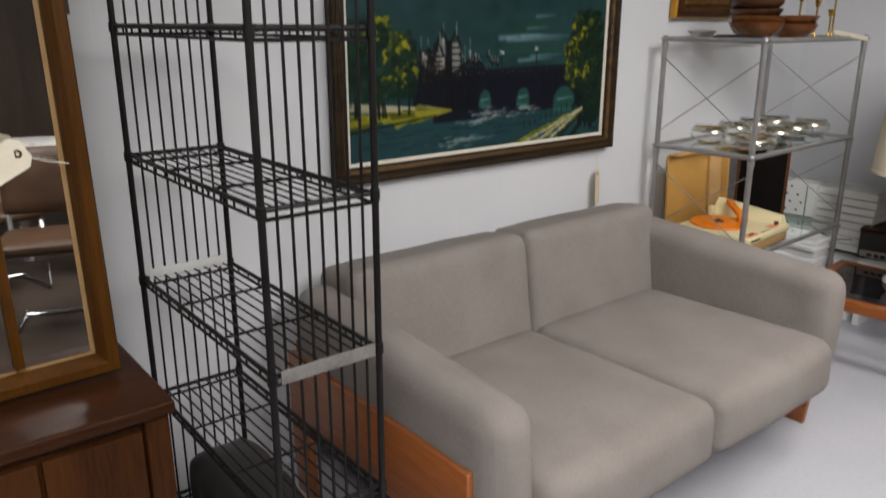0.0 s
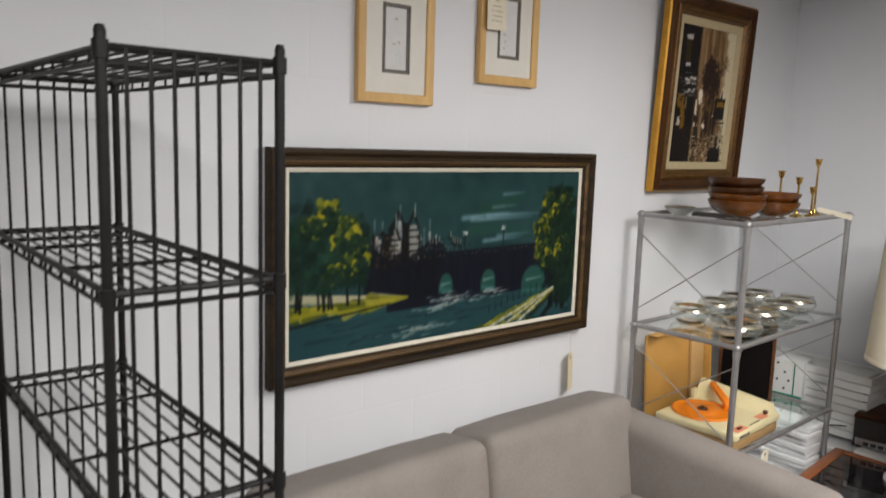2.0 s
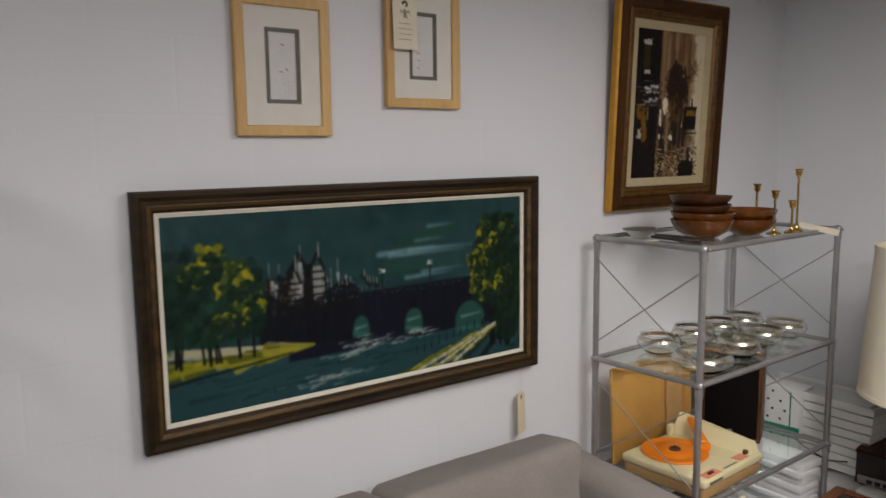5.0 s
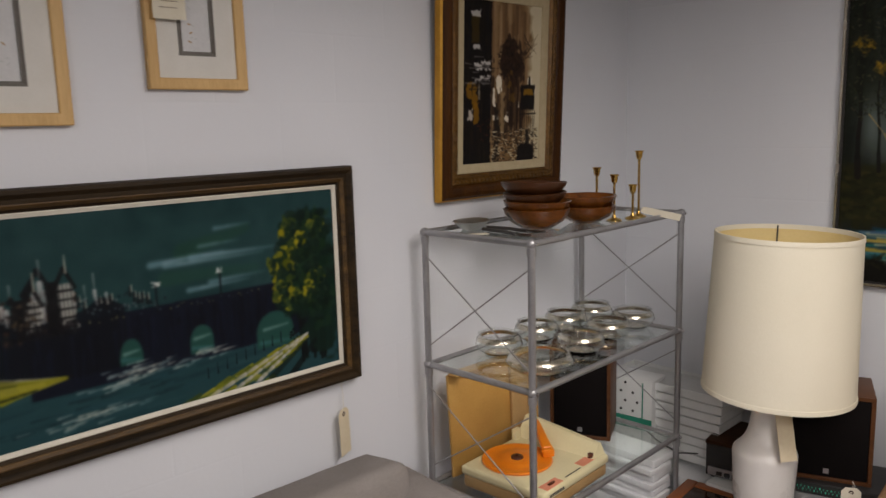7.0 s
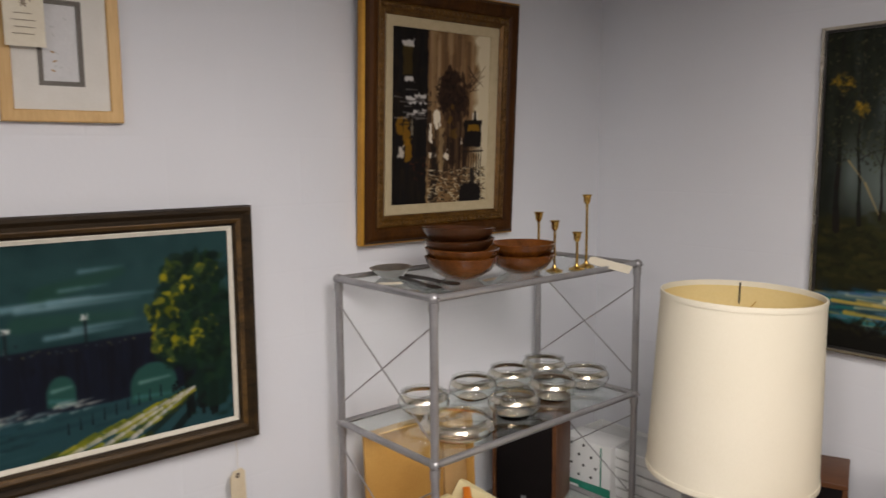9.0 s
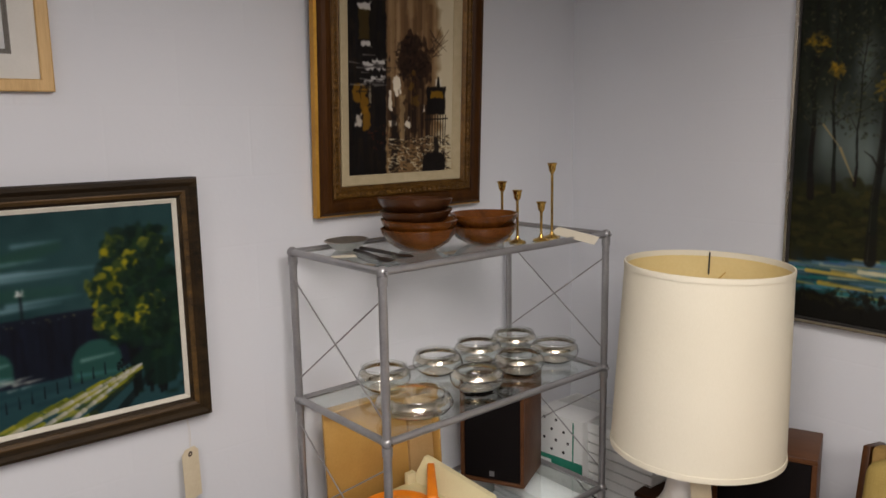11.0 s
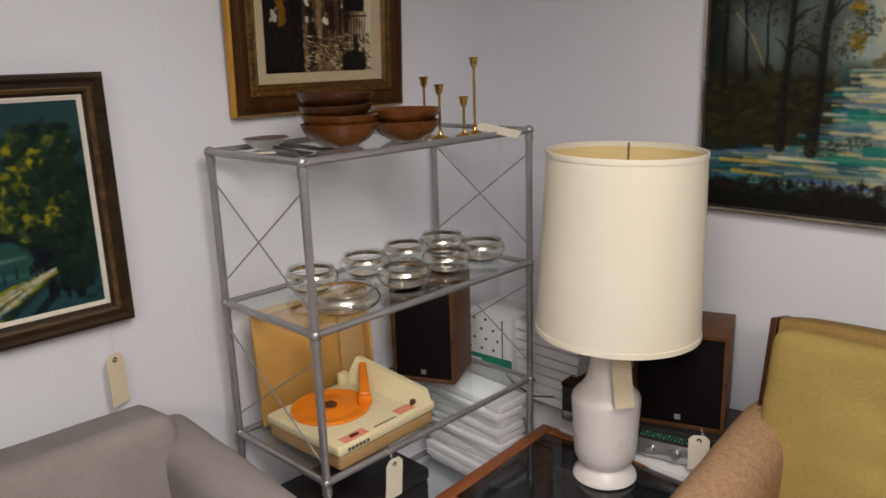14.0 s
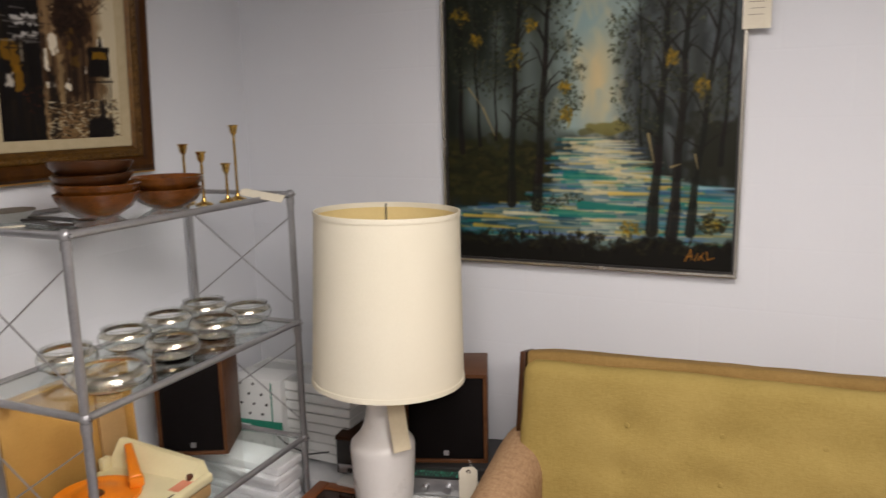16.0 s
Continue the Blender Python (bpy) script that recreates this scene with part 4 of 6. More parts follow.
def forest_art(w, h):
    a = Art(w, h, 440, (30, 33, 26), 12)
    u, v, rng = a.u, a.v, a.rng
    # misty wood: dark on one side, blue-grey on the other, an opening of pale sky between
    a.lay(np.clip((u - 0.62) * 3, 0, 1) * np.clip((0.70 - v) * 3, 0, 1) * 0.9, (88, 95, 98))
    for k in range(420):
        q, b = rng.rand(), rng.rand() * 0.66 - 0.05
        cols = [(22, 25, 18), (34, 38, 26), (44, 50, 38), (28, 32, 28), (50, 58, 54)] if q < 0.5 else [(56, 62, 62), (84, 90, 92), (44, 48, 46), (100, 106, 110), (64, 68, 62)]
        a.stroke(q, b, q + rng.randn() * 0.02, b + 0.10 + rng.rand() * 0.12, 0.030, cols[rng.randint(5)], 0.4)
    for q, b, r in ((0.10, 0.44, 0.04), (0.17, 0.46, 0.05), (0.31, 0.44, 0.05), (0.22, 0.50, 0.04), (0.31, 0.28, 0.04), (0.40, 0.20, 0.05), (0.42, 0.36, 0.05), (0.20, 0.22, 0.03), (0.40, 0.52, 0.04)):
        a.lay(np.exp(-((u - q) / r) ** 2 - ((v - b) / (r * 2.6)) ** 2) * 0.7, (118, 132, 128))
    wob = a.grain(9, 12) * 0.02
    half = 0.105 + 0.05 * np.clip(0.3 - v, 0, 1) / 0.3 + wob
    sky = np.clip((half - np.abs(u - 0.545 + 0.03 * v)) * 18 + 0.5, 0, 1) * np.clip((0.585 - v) * 22, 0, 1)
    a.lay(sky * 0.92, (158, 178, 172))
    a.lay(np.exp(-((u - 0.555) / 0.050) ** 2 - ((v - 0.38) / 0.15) ** 2) * 0.85, (222, 196, 142))
    a.lay(np.exp(-((u - 0.53) / 0.06) ** 2 - ((v - 0.20) / 0.07) ** 2) * 0.6, (140, 176, 180))
    for k in range(60):
        q, b = 0.55 + rng.randn() * 0.05, rng.rand() * 0.52
        a.stroke(q, b, q + rng.randn() * 0.03, b + 0.06, 0.024, [(196, 190, 156), (150, 174, 172), (214, 196, 150), (172, 182, 166)][rng.randint(4)], 0.3)
    a.soften(5)
    # banks
    a.patch(-0.1, 0.40, 0.585, 0.80, (40, 40, 20), 0.9, 0.03, 0.6)
    for k in range(240):
        q, b = rng.rand() * 0.38, 0.60 + rng.rand() * 0.17
        a.stroke(q, b, q + 0.03, b + rng.randn() * 0.01, 0.018, [(52, 50, 22), (30, 32, 18), (64, 60, 28), (42, 46, 24), (24, 24, 16)][rng.randint(5)], 0.45)
    a.patch(0.86, 1.1, 0.52, 0.705, (34, 34, 24), 0.85, 0.03, 0.6)
    a.mass(0.60, 0.545, 0.07, 0.022, (112, 104, 48), 0.8)
    a.mass(0.52, 0.555, 0.04, 0.012, (90, 88, 48), 0.7)
    # river: pale light down the middle, teal and blue bands to both sides
    left = 0.50 - np.clip(v - 0.57, 0, 1) * 0.75 - np.clip(v - 0.79, 0, 1) * 9
    right = 0.60 + np.clip(v - 0.57, 0, 1) * 1.3 + np.clip(v - 0.69, 0, 1) * 3
    river = np.clip((u - left) * 24, 0, 1) * np.clip((right - u) * 24, 0, 1) * np.clip((v - 0.565) * 60, 0, 1)
    a.lay(river * 0.9, (112, 136, 132))
    a.lay(river * np.clip((v - 0.80) * 14, 0, 1) * np.clip((0.45 - u) * 5, 0, 1) * 0.7, (26, 66, 74))
    for k in range(560):
        b = 0.575 + rng.rand() ** 0.85 * 0.345
        lo, hi = 0.50 - (b - 0.57) * 0.75 - max(b - 0.79, 0) * 9, 0.60 + (b - 0.57) * 1.3 + max(b - 0.69, 0) * 3
        q = max(lo, 0) + rng.rand() * (min(hi, 1.0) - max(lo, 0))
        mid = math.exp(-((q - 0.60) / 0.10) ** 2)
        if rng.rand() < mid * 0.75:
            col = [(226, 210, 164), (214, 196, 140), (196, 196, 172)][rng.randint(3)]
        else:
            col = [(14, 122, 112), (20, 104, 104), (54, 88, 140), (96, 132, 160), (28, 74, 96), (206, 196, 150), (190, 158, 60), (24, 50, 62)][rng.randint(8)]
        ln = 0.03 + rng.rand() * 0.13
        a.stroke(q - ln / 2, b, q + ln / 2, b + rng.randn() * 0.003, 0.008 + 0.004 * rng.rand(), col, 0.55, 0.75)
    for p in ((0.45, 0.70, 0.62, 0.71), (0.50, 0.80, 0.78, 0.815), (0.40, 0.83, 0.62, 0.835)):
        a.stroke(*p, 0.028, (8, 112, 98), 0.7, 0.6)
    for p in ((0.06, 0.85, 0.30, 0.855, (212, 176, 70)), (0.10, 0.885, 0.26, 0.89, (196, 160, 60)), (0.22, 0.835, 0.42, 0.84, (226, 214, 170)), (0.30, 0.90, 0.52, 0.905, (60, 92, 150)), (0.46, 0.915, 0.64, 0.905, (96, 120, 168)), (0.88, 0.735, 1.0, 0.735, (150, 190, 200)), (0.89, 0.77, 1.0, 0.775, (20, 120, 130)), (0.60, 0.76, 0.76, 0.755, (224, 188, 88))):
        a.stroke(*p[:4], 0.013, p[4], 0.8, 0.6)
    a.soften(1)
    # dark near bank
    a.lay(np.clip((v - 0.915 + 0.012 * np.sin(u * 19) + 0.06 * np.clip(u - 0.6, 0, 1) + a.grain(60, 8) * 0.008) * 50, 0, 1) * 0.97, (21, 19, 15))
    a.leaves(0.5, 0.93, 0.5, 0.03, 260, 0.022, [(22, 21, 15), (34, 31, 20), (44, 42, 26), (16, 15, 12)], 0.7)
    # trunks: rough tapered boles, each stroked in short irregular lengths
    for bu, bv, tu, tv, tw in ((0.245, 0.80, 0.285, 0.0, 0.030), (0.345, 0.81, 0.395, 0.0, 0.034), (0.055, 0.62, 0.05, 0.0, 0.020), (0.13, 0.60, 0.12, 0.0, 0.012), (0.19, 0.58, 0.20, 0.1, 0.008),
                               (0.745, 0.88, 0.785, 0.0, 0.036), (0.81, 0.89, 0.845, 0.05, 0.036), (0.865, 0.88, 0.95, 0.08, 0.028), (0.955, 0.66, 0.985, 0.0, 0.014), (0.70, 0.60, 0.69, 0.1, 0.008)):
        n = 9
        lean = rng.randn() * 0.006
        pts = [(bu + (tu - bu) * (k / n) ** 1.2 + math.sin(k * 1.9 + bu * 30) * 0.003 + lean * math.sin(k / n * 3.1), bv + (tv - bv) * k / n) for k in range(n + 1)]
        for k in range(n):
            wd = tw * (0.92 - 0.66 * k / n) * (1.25 if k == 0 else 1.0)
            a.stroke(*pts[k], *pts[k + 1], wd, (24 + rng.randint(6), 23 + rng.randint(5), 21), 0.93, 0.12, 0.2)
            if tw > 0.025 and k < 6:
                a.stroke(pts[k][0] - tw * 0.25, pts[k][1], pts[k + 1][0] - tw * 0.22, pts[k + 1][1], tw * 0.14, (66, 62, 54), 0.45)
        for k in range(3, n):
            for _ in range(2 if tw > 0.02 else 1):
                sg = rng.choice([-1, 1])
                ex, ey = sg * (0.03 + rng.rand() * 0.07), -0.03 - rng.rand() * 0.08
                a.stroke(*pts[k], pts[k][0] + ex * 0.5, pts[k][1] + ey * 0.7, tw * 0.26, (28, 26, 22), 0.85, 0.3)
                a.stroke(pts[k][0] + ex * 0.5, pts[k][1] + ey * 0.7, pts[k][0] + ex, pts[k][1] + ey, tw * 0.16, (30, 28, 23), 0.8, 0.5)
    # foliage in soft drifts with lace-like edges
    dark = [(24, 26, 18), (36, 40, 26), (50, 54, 34), (30, 30, 20), (66, 68, 44), (84, 86, 58), (40, 44, 32)]
    for cu, cv, ru, rv in ((0.10, 0.10, 0.10, 0.12), (0.22, 0.16, 0.09, 0.11), (0.20, 0.36, 0.07, 0.07), (0.07, 0.30, 0.07, 0.10), (0.33, 0.07, 0.08, 0.08), (0.43, 0.13, 0.05, 0.07), (0.44, 0.27, 0.05, 0.05), (0.47, 0.36, 0.035, 0.03), (0.47, 0.45, 0.035, 0.045), (0.42, 0.50, 0.04, 0.05), (0.32, 0.48, 0.04, 0.06),
                           (0.67, 0.08, 0.07, 0.09), (0.63, 0.22, 0.04, 0.04), (0.64, 0.31, 0.045, 0.04), (0.66, 0.44, 0.055, 0.06), (0.69, 0.54, 0.06, 0.05), (0.78, 0.14, 0.08, 0.10), (0.90, 0.12, 0.08, 0.09), (0.80, 0.40, 0.06, 0.06), (0.74, 0.28, 0.05, 0.05), (0.93, 0.44, 0.05, 0.09), (0.37, 0.80, 0.06, 0.02), (0.45, 0.78, 0.05, 0.015)):
        a.mass(cu, cv, ru * 0.8, rv * 0.8, (46, 50, 38), 0.20)
        a.leaves(cu, cv, ru * 1.2, rv * 1.2, int(15000 * ru * rv) + 40, 0.0105, dark, 0.6)
    for cu, cv, ru, rv in ((0.06, 0.16, 0.035, 0.035), (0.26, 0.30, 0.03, 0.04), (0.45, 0.50, 0.022, 0.03), (0.44, 0.41, 0.015, 0.02), (0.79, 0.33, 0.018, 0.025), (0.89, 0.42, 0.022, 0.025), (0.67, 0.87, 0.030, 0.025), (0.32, 0.20, 0.02, 0.02), (0.12, 0.24, 0.02, 0.02), (0.94, 0.85, 0.03, 0.02)):
        a.leaves(cu, cv, ru, rv, 34, 0.016, [(176, 138, 32), (150, 116, 30), (104, 86, 30), (70, 66, 30), (128, 102, 28)], 0.6)
    a.leaves(0.94, 0.85, 0.05, 0.03, 60, 0.014, [(30, 30, 18), (62, 58, 28), (40, 40, 26)], 0.8)
    # snapped pale limbs
    for p in ((0.725, 0.565, 0.745, 0.655, 0.010), (0.085, 0.40, 0.14, 0.47, 0.006), (0.14, 0.47, 0.185, 0.565, 0.008), (0.80, 0.67, 0.83, 0.66, 0.008), (0.875, 0.63, 0.885, 0.675, 0.007)):
        a.stroke(*p[:4], p[4], (156, 138, 94), 0.8, 0.5)
    a.soften(1)
    # signature
    for p in ((0.855, 0.972, 0.872, 0.935), (0.872, 0.935, 0.875, 0.968), (0.862, 0.958, 0.878, 0.954), (0.885, 0.968, 0.895, 0.945), (0.897, 0.966, 0.912, 0.944), (0.904, 0.955, 0.916, 0.968), (0.922, 0.940, 0.926, 0.964), (0.926, 0.964, 0.945, 0.958)):
        a.stroke(*p, 0.006, (158, 104, 36), 0.75, 0.2)
    return a


# wide night painting
W1, H1 = 1.357, 0.676
pm = thing("framed_painting", "wide dark-framed night painting of a bridge and river", "painting", pose(-2.258, -0.002, 1.271), "wall art")
part("frame", moulding(W1, H1, [(0.004, 0.0), (0.0, 0.004), (0.0, 0.030), (0.004, 0.040), (0.013, 0.043), (0.020, 0.038), (0.024, 0.033), (0.034, 0.033), (0.038, 0.030), (0.050, 0.022), (0.056, 0.018), (0.056, 0.004)]), M_FRAME_DARK, pm, smooth=25)
part("inner_edge", moulding(W1 - 0.070, H1 - 0.070, [(0.0, 0.010), (0.0, 0.0345), (0.003, 0.0355), (0.012, 0.0285), (0.012, 0.01)]), M_FRAME_RUB, pm, "rubbed gold-brown inner band", smooth=25)
part("liner", moulding(W1 - 0.110, H1 - 0.110, [(0.0, 0.004), (0.0, 0.018), (0.003, 0.020), (0.013, 0.015), (0.013, 0.004)]), M_LINER, pm, "off-white linen liner", smooth=25)
bridge_art(W1 - 0.134, H1 - 0.134).mesh("canvas", pm, pose(0, -0.012, 0), "dark teal night scene", 0.84)
part("backing", box(-W1 / 2 + 0.02, W1 / 2 - 0.02, -0.006, 0.0, -H1 / 2 + 0.02, H1 / 2 - 0.02), M_TAN_DARK, pm)

# upright street painting in the ornate frame, leaning a little off the wall at the top
W2, H2 = 0.668, 0.815
pm = thing("framed_painting", "upright brown street scene in an ornate gilt frame", "painting", pose(-0.876, -0.022, 1.868, 2.6, 0.0, 0), "wall art")
part("frame", moulding(W2, H2, [(0.004, 0.0), (0.0, 0.005), (0.0, 0.030), (0.006, 0.036)]), M_GOLD, pm, "gold outer edge", smooth=25)
part("outer_moulding", moulding(W2 - 0.012, H2 - 0.012, [(0.0, 0.01), (0.0, 0.036), (0.010, 0.046), (0.022, 0.050), (0.034, 0.047), (0.044, 0.040), (0.05, 0.034), (0.05, 0.01)]), M_FRAME_BROWN, pm, smooth=25)
part("carved_moulding", moulding(W2 - 0.110, H2 - 0.110, [(0.0, 0.01), (0.0, 0.036), (0.005, 0.041), (0.011, 0.040), (0.016, 0.034), (0.020, 0.034), (0.025, 0.036), (0.031, 0.030), (0.035, 0.026), (0.038, 0.02), (0.038, 0.01)]), M_FRAME_GILT, pm, "carved gilt moulding", smooth=25)
beads = bmesh.new()
rngb = random.Random(4)
for s, n, half, other in (("x", 26, W2 / 2 - 0.07, H2 / 2 - 0.066), ("z", 32, H2 / 2 - 0.07, W2 / 2 - 0.066)):
    for k in range(n):
        p = -half + 2 * half * (k + 0.5) / n
        for sg in (-1, 1):
            c = (p, -0.040, sg * other) if s == "x" else (sg * other, -0.040, p)
            own = bmesh.new()
            bmesh.ops.create_icosphere(own, subdivisions=1, radius=0.0075 * rngb.uniform(0.7, 1.15))
            moved(own, Matrix.Translation(c) @ Matrix.Diagonal((1.2, 0.6, 1.2, 1)))
            join(beads, own)
part("carved_leaves", beads, M_FRAME_GILT, pm)
part("liner", moulding(W2 - 0.184, H2 - 0.184, [(0.0, 0.006), (0.0, 0.026), (0.004, 0.028), (0.030, 0.021), (0.032, 0.019), (0.032, 0.006)]), M_TAN_LINER, pm, "tan linen liner", smooth=25)
street_art(W2 - 0.246, H2 - 0.246).mesh("canvas", pm, pose(0, -0.016, 0), "brown and black street scene", 1.0)
part("backing", box(-W2 / 2 + 0.03, W2 / 2 - 0.03, -0.008, 0.0, -H2 / 2 + 0.03, H2 / 2 - 0.03), M_TAN_DARK, pm)

# square forest painting on the east wall
W3, H3 = 1.005, 1.030
pm = thing("framed_painting", "large forest river painting in a thin metal strip frame", "painting", pose(-0.002, -1.407, 1.620, 0, 0, -90), "wall art")
part("frame", moulding(W3, H3, [(0.0, 0.0), (0.0, 0.030), (0.002, 0.031), (0.009, 0.031), (0.010, 0.030), (0.010, 0.012)]), M_CHROME_FRAME, pm, smooth=25)
part("rabbet", moulding(W3 - 0.020, H3 - 0.020, [(0.0, 0.010), (0.0, 0.024), (0.007, 0.024), (0.007, 0.01)]), M_BLACK, pm, "black inner rabbet", smooth=25)
forest_art(W3 - 0.034, H3 - 0.034).mesh("canvas", pm, pose(0, -0.021, 0), "dark forest with a bright river", 0.90)
part("backing", box(-W3 / 2 + 0.01, W3 / 2 - 0.01, -0.010, 0.0, -H3 / 2 + 0.01, H3 / 2 - 0.01), M_TAN_DARK, pm)

# two small ash frames
def small_frame(x, z, w, h, label, shift):
    f = thing("framed_print", label, "framed print", pose(x, -0.002, z), "small ash-framed prints")
    part("frame", moulding(w, h, [(0.002, 0.0), (0.0, 0.002), (0.0, 0.020), (0.003, 0.022), (0.026, 0.020), (0.029, 0.017), (0.029, 0.006)]), M_ASH, f, smooth=25)
    ww, wh, t = 0.098, 0.198, 0.0045
    a, b = (w - 0.054) / 2, (h - 0.054) / 2
    mb = bmesh.new()
    rings = []
    for y in (-0.012, -0.009):
        o = [mb.verts.new(p) for p in ((-a, y, -b), (a, y, -b), (a, y, b), (-a, y, b))]
        n = [mb.verts.new(p) for p in ((-ww / 2, y, shift - wh / 2), (ww / 2, y, shift - wh / 2), (ww / 2, y, shift + wh / 2), (-ww / 2, y, shift + wh / 2))]
        rings.append((o, n))
    for k in range(4):
        q = (k + 1) % 4
        for o, n in rings:
            mb.faces.new((o[k], o[q], n[q], n[k]))
        for u in (0, 1):
            mb.faces.new((rings[0][u][k], rings[0][u][q], rings[1][u][q], rings[1][u][k]))
    part("mat_board", mb, M_MAT, f, "cream mat board")
    part("fillet", moved(moulding(ww + 0.004, wh + 0.004, [(0.0, 0.008), (0.0, 0.0135), (t, 0.0135), (t, 0.0105), (t + 0.003, 0.0105), (t + 0.003, 0.0125), (t + 0.0065, 0.0125), (t + 0.0065, 0.006)]), pose(0, 0, shift)), M_FILLET, f, "grey double fillet")
    part("print", box(-ww / 2, ww / 2, -0.008, -0.005, shift - wh / 2, shift + wh / 2), M_SKETCH, f, "faint pencil sketch")
    rr = random.Random(int(x * -100))
    for k in range(9):
        zz = shift + rr.uniform(-0.075, 0.06)
        xx = rr.uniform(-0.02, 0.02)
        own = moved(lathe([(0, -0.0005), (0.006, -0.0003), (0.006, 0.0003), (0, 0.0005)], 7), pose(xx, -0.0085, zz, 90, rr.uniform(-60, 60), 0) @ Matrix.Diagonal((1.0, 0.35, 0.6, 1)))
        part("pencil_mark", own, M_TAN_DARK if k % 3 == 0 else M_GREY_PLASTIC, f)
    return f


small_frame(-2.512, 1.933, 0.28, 0.374, "narrow ash-framed botanical print with a wide cream mat", 0.002)
small_frame(-2.046, 2.017, 0.274, 0.37, "ash-framed botanical print with a tag over its mat", 0.002)
tag_card(pose(-2.124, -0.032, 2.158), 0.086, 0.155, "cream price tag with an emblem, hung over the small print", string_to=(0.0, 0.006, 0.045), mark=True, material=M_TAG_PALE)
tag_card(pose(-1.650, -0.024, 0.842, 0, 0, 24), 0.062, 0.150, "manila price tag hanging under the wide painting", string_to=(0, 0.004, 0.10), bars=0)
tag_card(pose(-0.040, -1.932, 2.005, 0, 0, -86), 0.078, 0.145, "pale price tag at the corner of the forest painting", string_to=(-0.035, 0.004, 0.03), bars=4, material=M_TAG_PALE)

# ---------------------------------------------------------------- wire rack
RX0, RX1, RY0, RY1 = -3.612, -3.378, -0.925, -0.205
rack = thing("wire_rack", "tall narrow black wire rack with six wire shelves", "rack", pose(RX0, RY0, 0))
rw, rd = RX1 - RX0, RY1 - RY0
LEVELS = (1.735, 1.435, 1.135, 0.82, 0.50, 0.18)
for x in (0, rw):
    for y in (0, rd):
        pb = rod((x, y, 0.0), (x, y, 1.752), 0.0072, 10)
        rod((x, y, 1.752), (x, y, 1.760), 0.0078, 10, r1=0.005, bm=pb)
        for z in LEVELS:
            rod((x, y, z - 0.014), (x, y, z + 0.008), 0.0098, 10, bm=pb)
        part("post", pb, M_WIRE, rack)
for y in (0, rd):
    for k in range(1, 8):
        x = rw * k / 8
        part("upright_wire", rod((x, y, 0.05), (x, y, 1.735), 0.0029, 6), M_WIRE, rack)
for i, z in enumerate(LEVELS):
    sh = bmesh.new()
    for x in (0.004, rw - 0.004):
        rod((x, 0, z), (x, rd, z), 0.0052, 8, bm=sh)
        rod((x, 0, z - 0.018), (x, rd, z - 0.018), 0.0035, 6, bm=sh)
        for k in range(1, 12):
            rod((x, rd * k / 12, z - 0.018), (x, rd * k / 12, z), 0.0025, 5, bm=sh)
    for y in (0.004, rd - 0.004):
        rod((0, y, z), (rw, y, z), 0.0055, 8, bm=sh)
        rod((0, y, z - 0.018), (rw, y, z - 0.018), 0.004, 6, bm=sh)
    for k in range(1, 9):
        rod((rw * k / 9, 0, z + 0.003), (rw * k / 9, rd, z + 0.003), 0.0023, 6, bm=sh)
    for k in (1, 2):
        rod((0, rd * k / 3, z - 0.003), (rw, rd * k / 3, z - 0.003), 0.0035, 6, bm=sh)
    shelf = part("wire_shelf", sh, M_WIRE, rack)
    if i == 3:
        for y, z0 in ((-0.008, z - 0.014), (rd - 0.013, z - 0.002)):
            part("label_strip", box(0.014, rw - 0.014, y - 0.0015, y + 0.0015, z0, z0 + 0.028, 0.001), M_PLATE if y < 0 else M_GREY_PLASTIC, shelf, "worn grey label strip" if y < 0 else "white paper label strip")
bag = cushion(0.19, 0.40, 0.14, 0.05, (0.01, 0.01, 0.02), 10, seed=5, wrinkle=0.02)
bg = part("bag", moved(bag, pose(RX0 + rw / 2 + 0.005, -0.47, 0.18 + 0.085)), M_BLACK)
tagged(bg, "crumpled black bag lying on the lowest wire shelf", "bag")

# ---------------------------------------------------------------- dresser and mirror
HX0, HX1, HY = -5.35, -3.737, -0.69
dr = thing("dresser", "low walnut dresser with grooved door fronts", "dresser", pose(0, 0, 0))
part("top", box(HX0 - 0.015, HX1 + 0.015, HY - 0.02, -0.03, 0.695, 0.725, 0.007, 3), M_WALNUT, dr)
part("case", box(HX0, HX1, HY + 0.012, -0.04, 0.06, 0.694, 0.004), M_WALNUT_Z, dr)
part("plinth", box(HX0 + 0.04, HX1 - 0.04, HY + 0.06, -0.06, 0.0, 0.06), M_WALNUT, dr)
part("corner_post", box(HX1 - 0.045, HX1 + 0.004, HY - 0.006, HY + 0.04, 0.06, 0.694, 0.006), M_WALNUT_Z, dr)
x = HX1 - 0.05
for k in range(8):
    part("door_panel", box(x - 0.182, x, HY - 0.006, HY + 0.014, 0.09, 0.67, 0.006), M_WALNUT_Z, dr)
    x -= 0.189
mi = thing("framed_mirror", "wood-framed mirror standing on the walnut dresser", "mirror", pose(-4.557, -0.50, 0.725, -0.8, -0.9, 0))
MW, MH = 1.575, 1.20
fr = moved(moulding(MW, MH, [(0.0, 0.0), (0.0, 0.028), (0.005, 0.034), (0.024, 0.034), (0.031, 0.026), (0.037, 0.018), (0.040, 0.012), (0.040, 0.002)]), pose(0, 0, MH / 2))
part("frame", fr, M_MIRROR_WOOD, mi, smooth=25)
part("mullion", box(MW / 2 - 0.193, MW / 2 - 0.173, -0.020, -0.007, 0.05, MH - 0.05, 0.004), M_MIRROR_WOOD, mi)
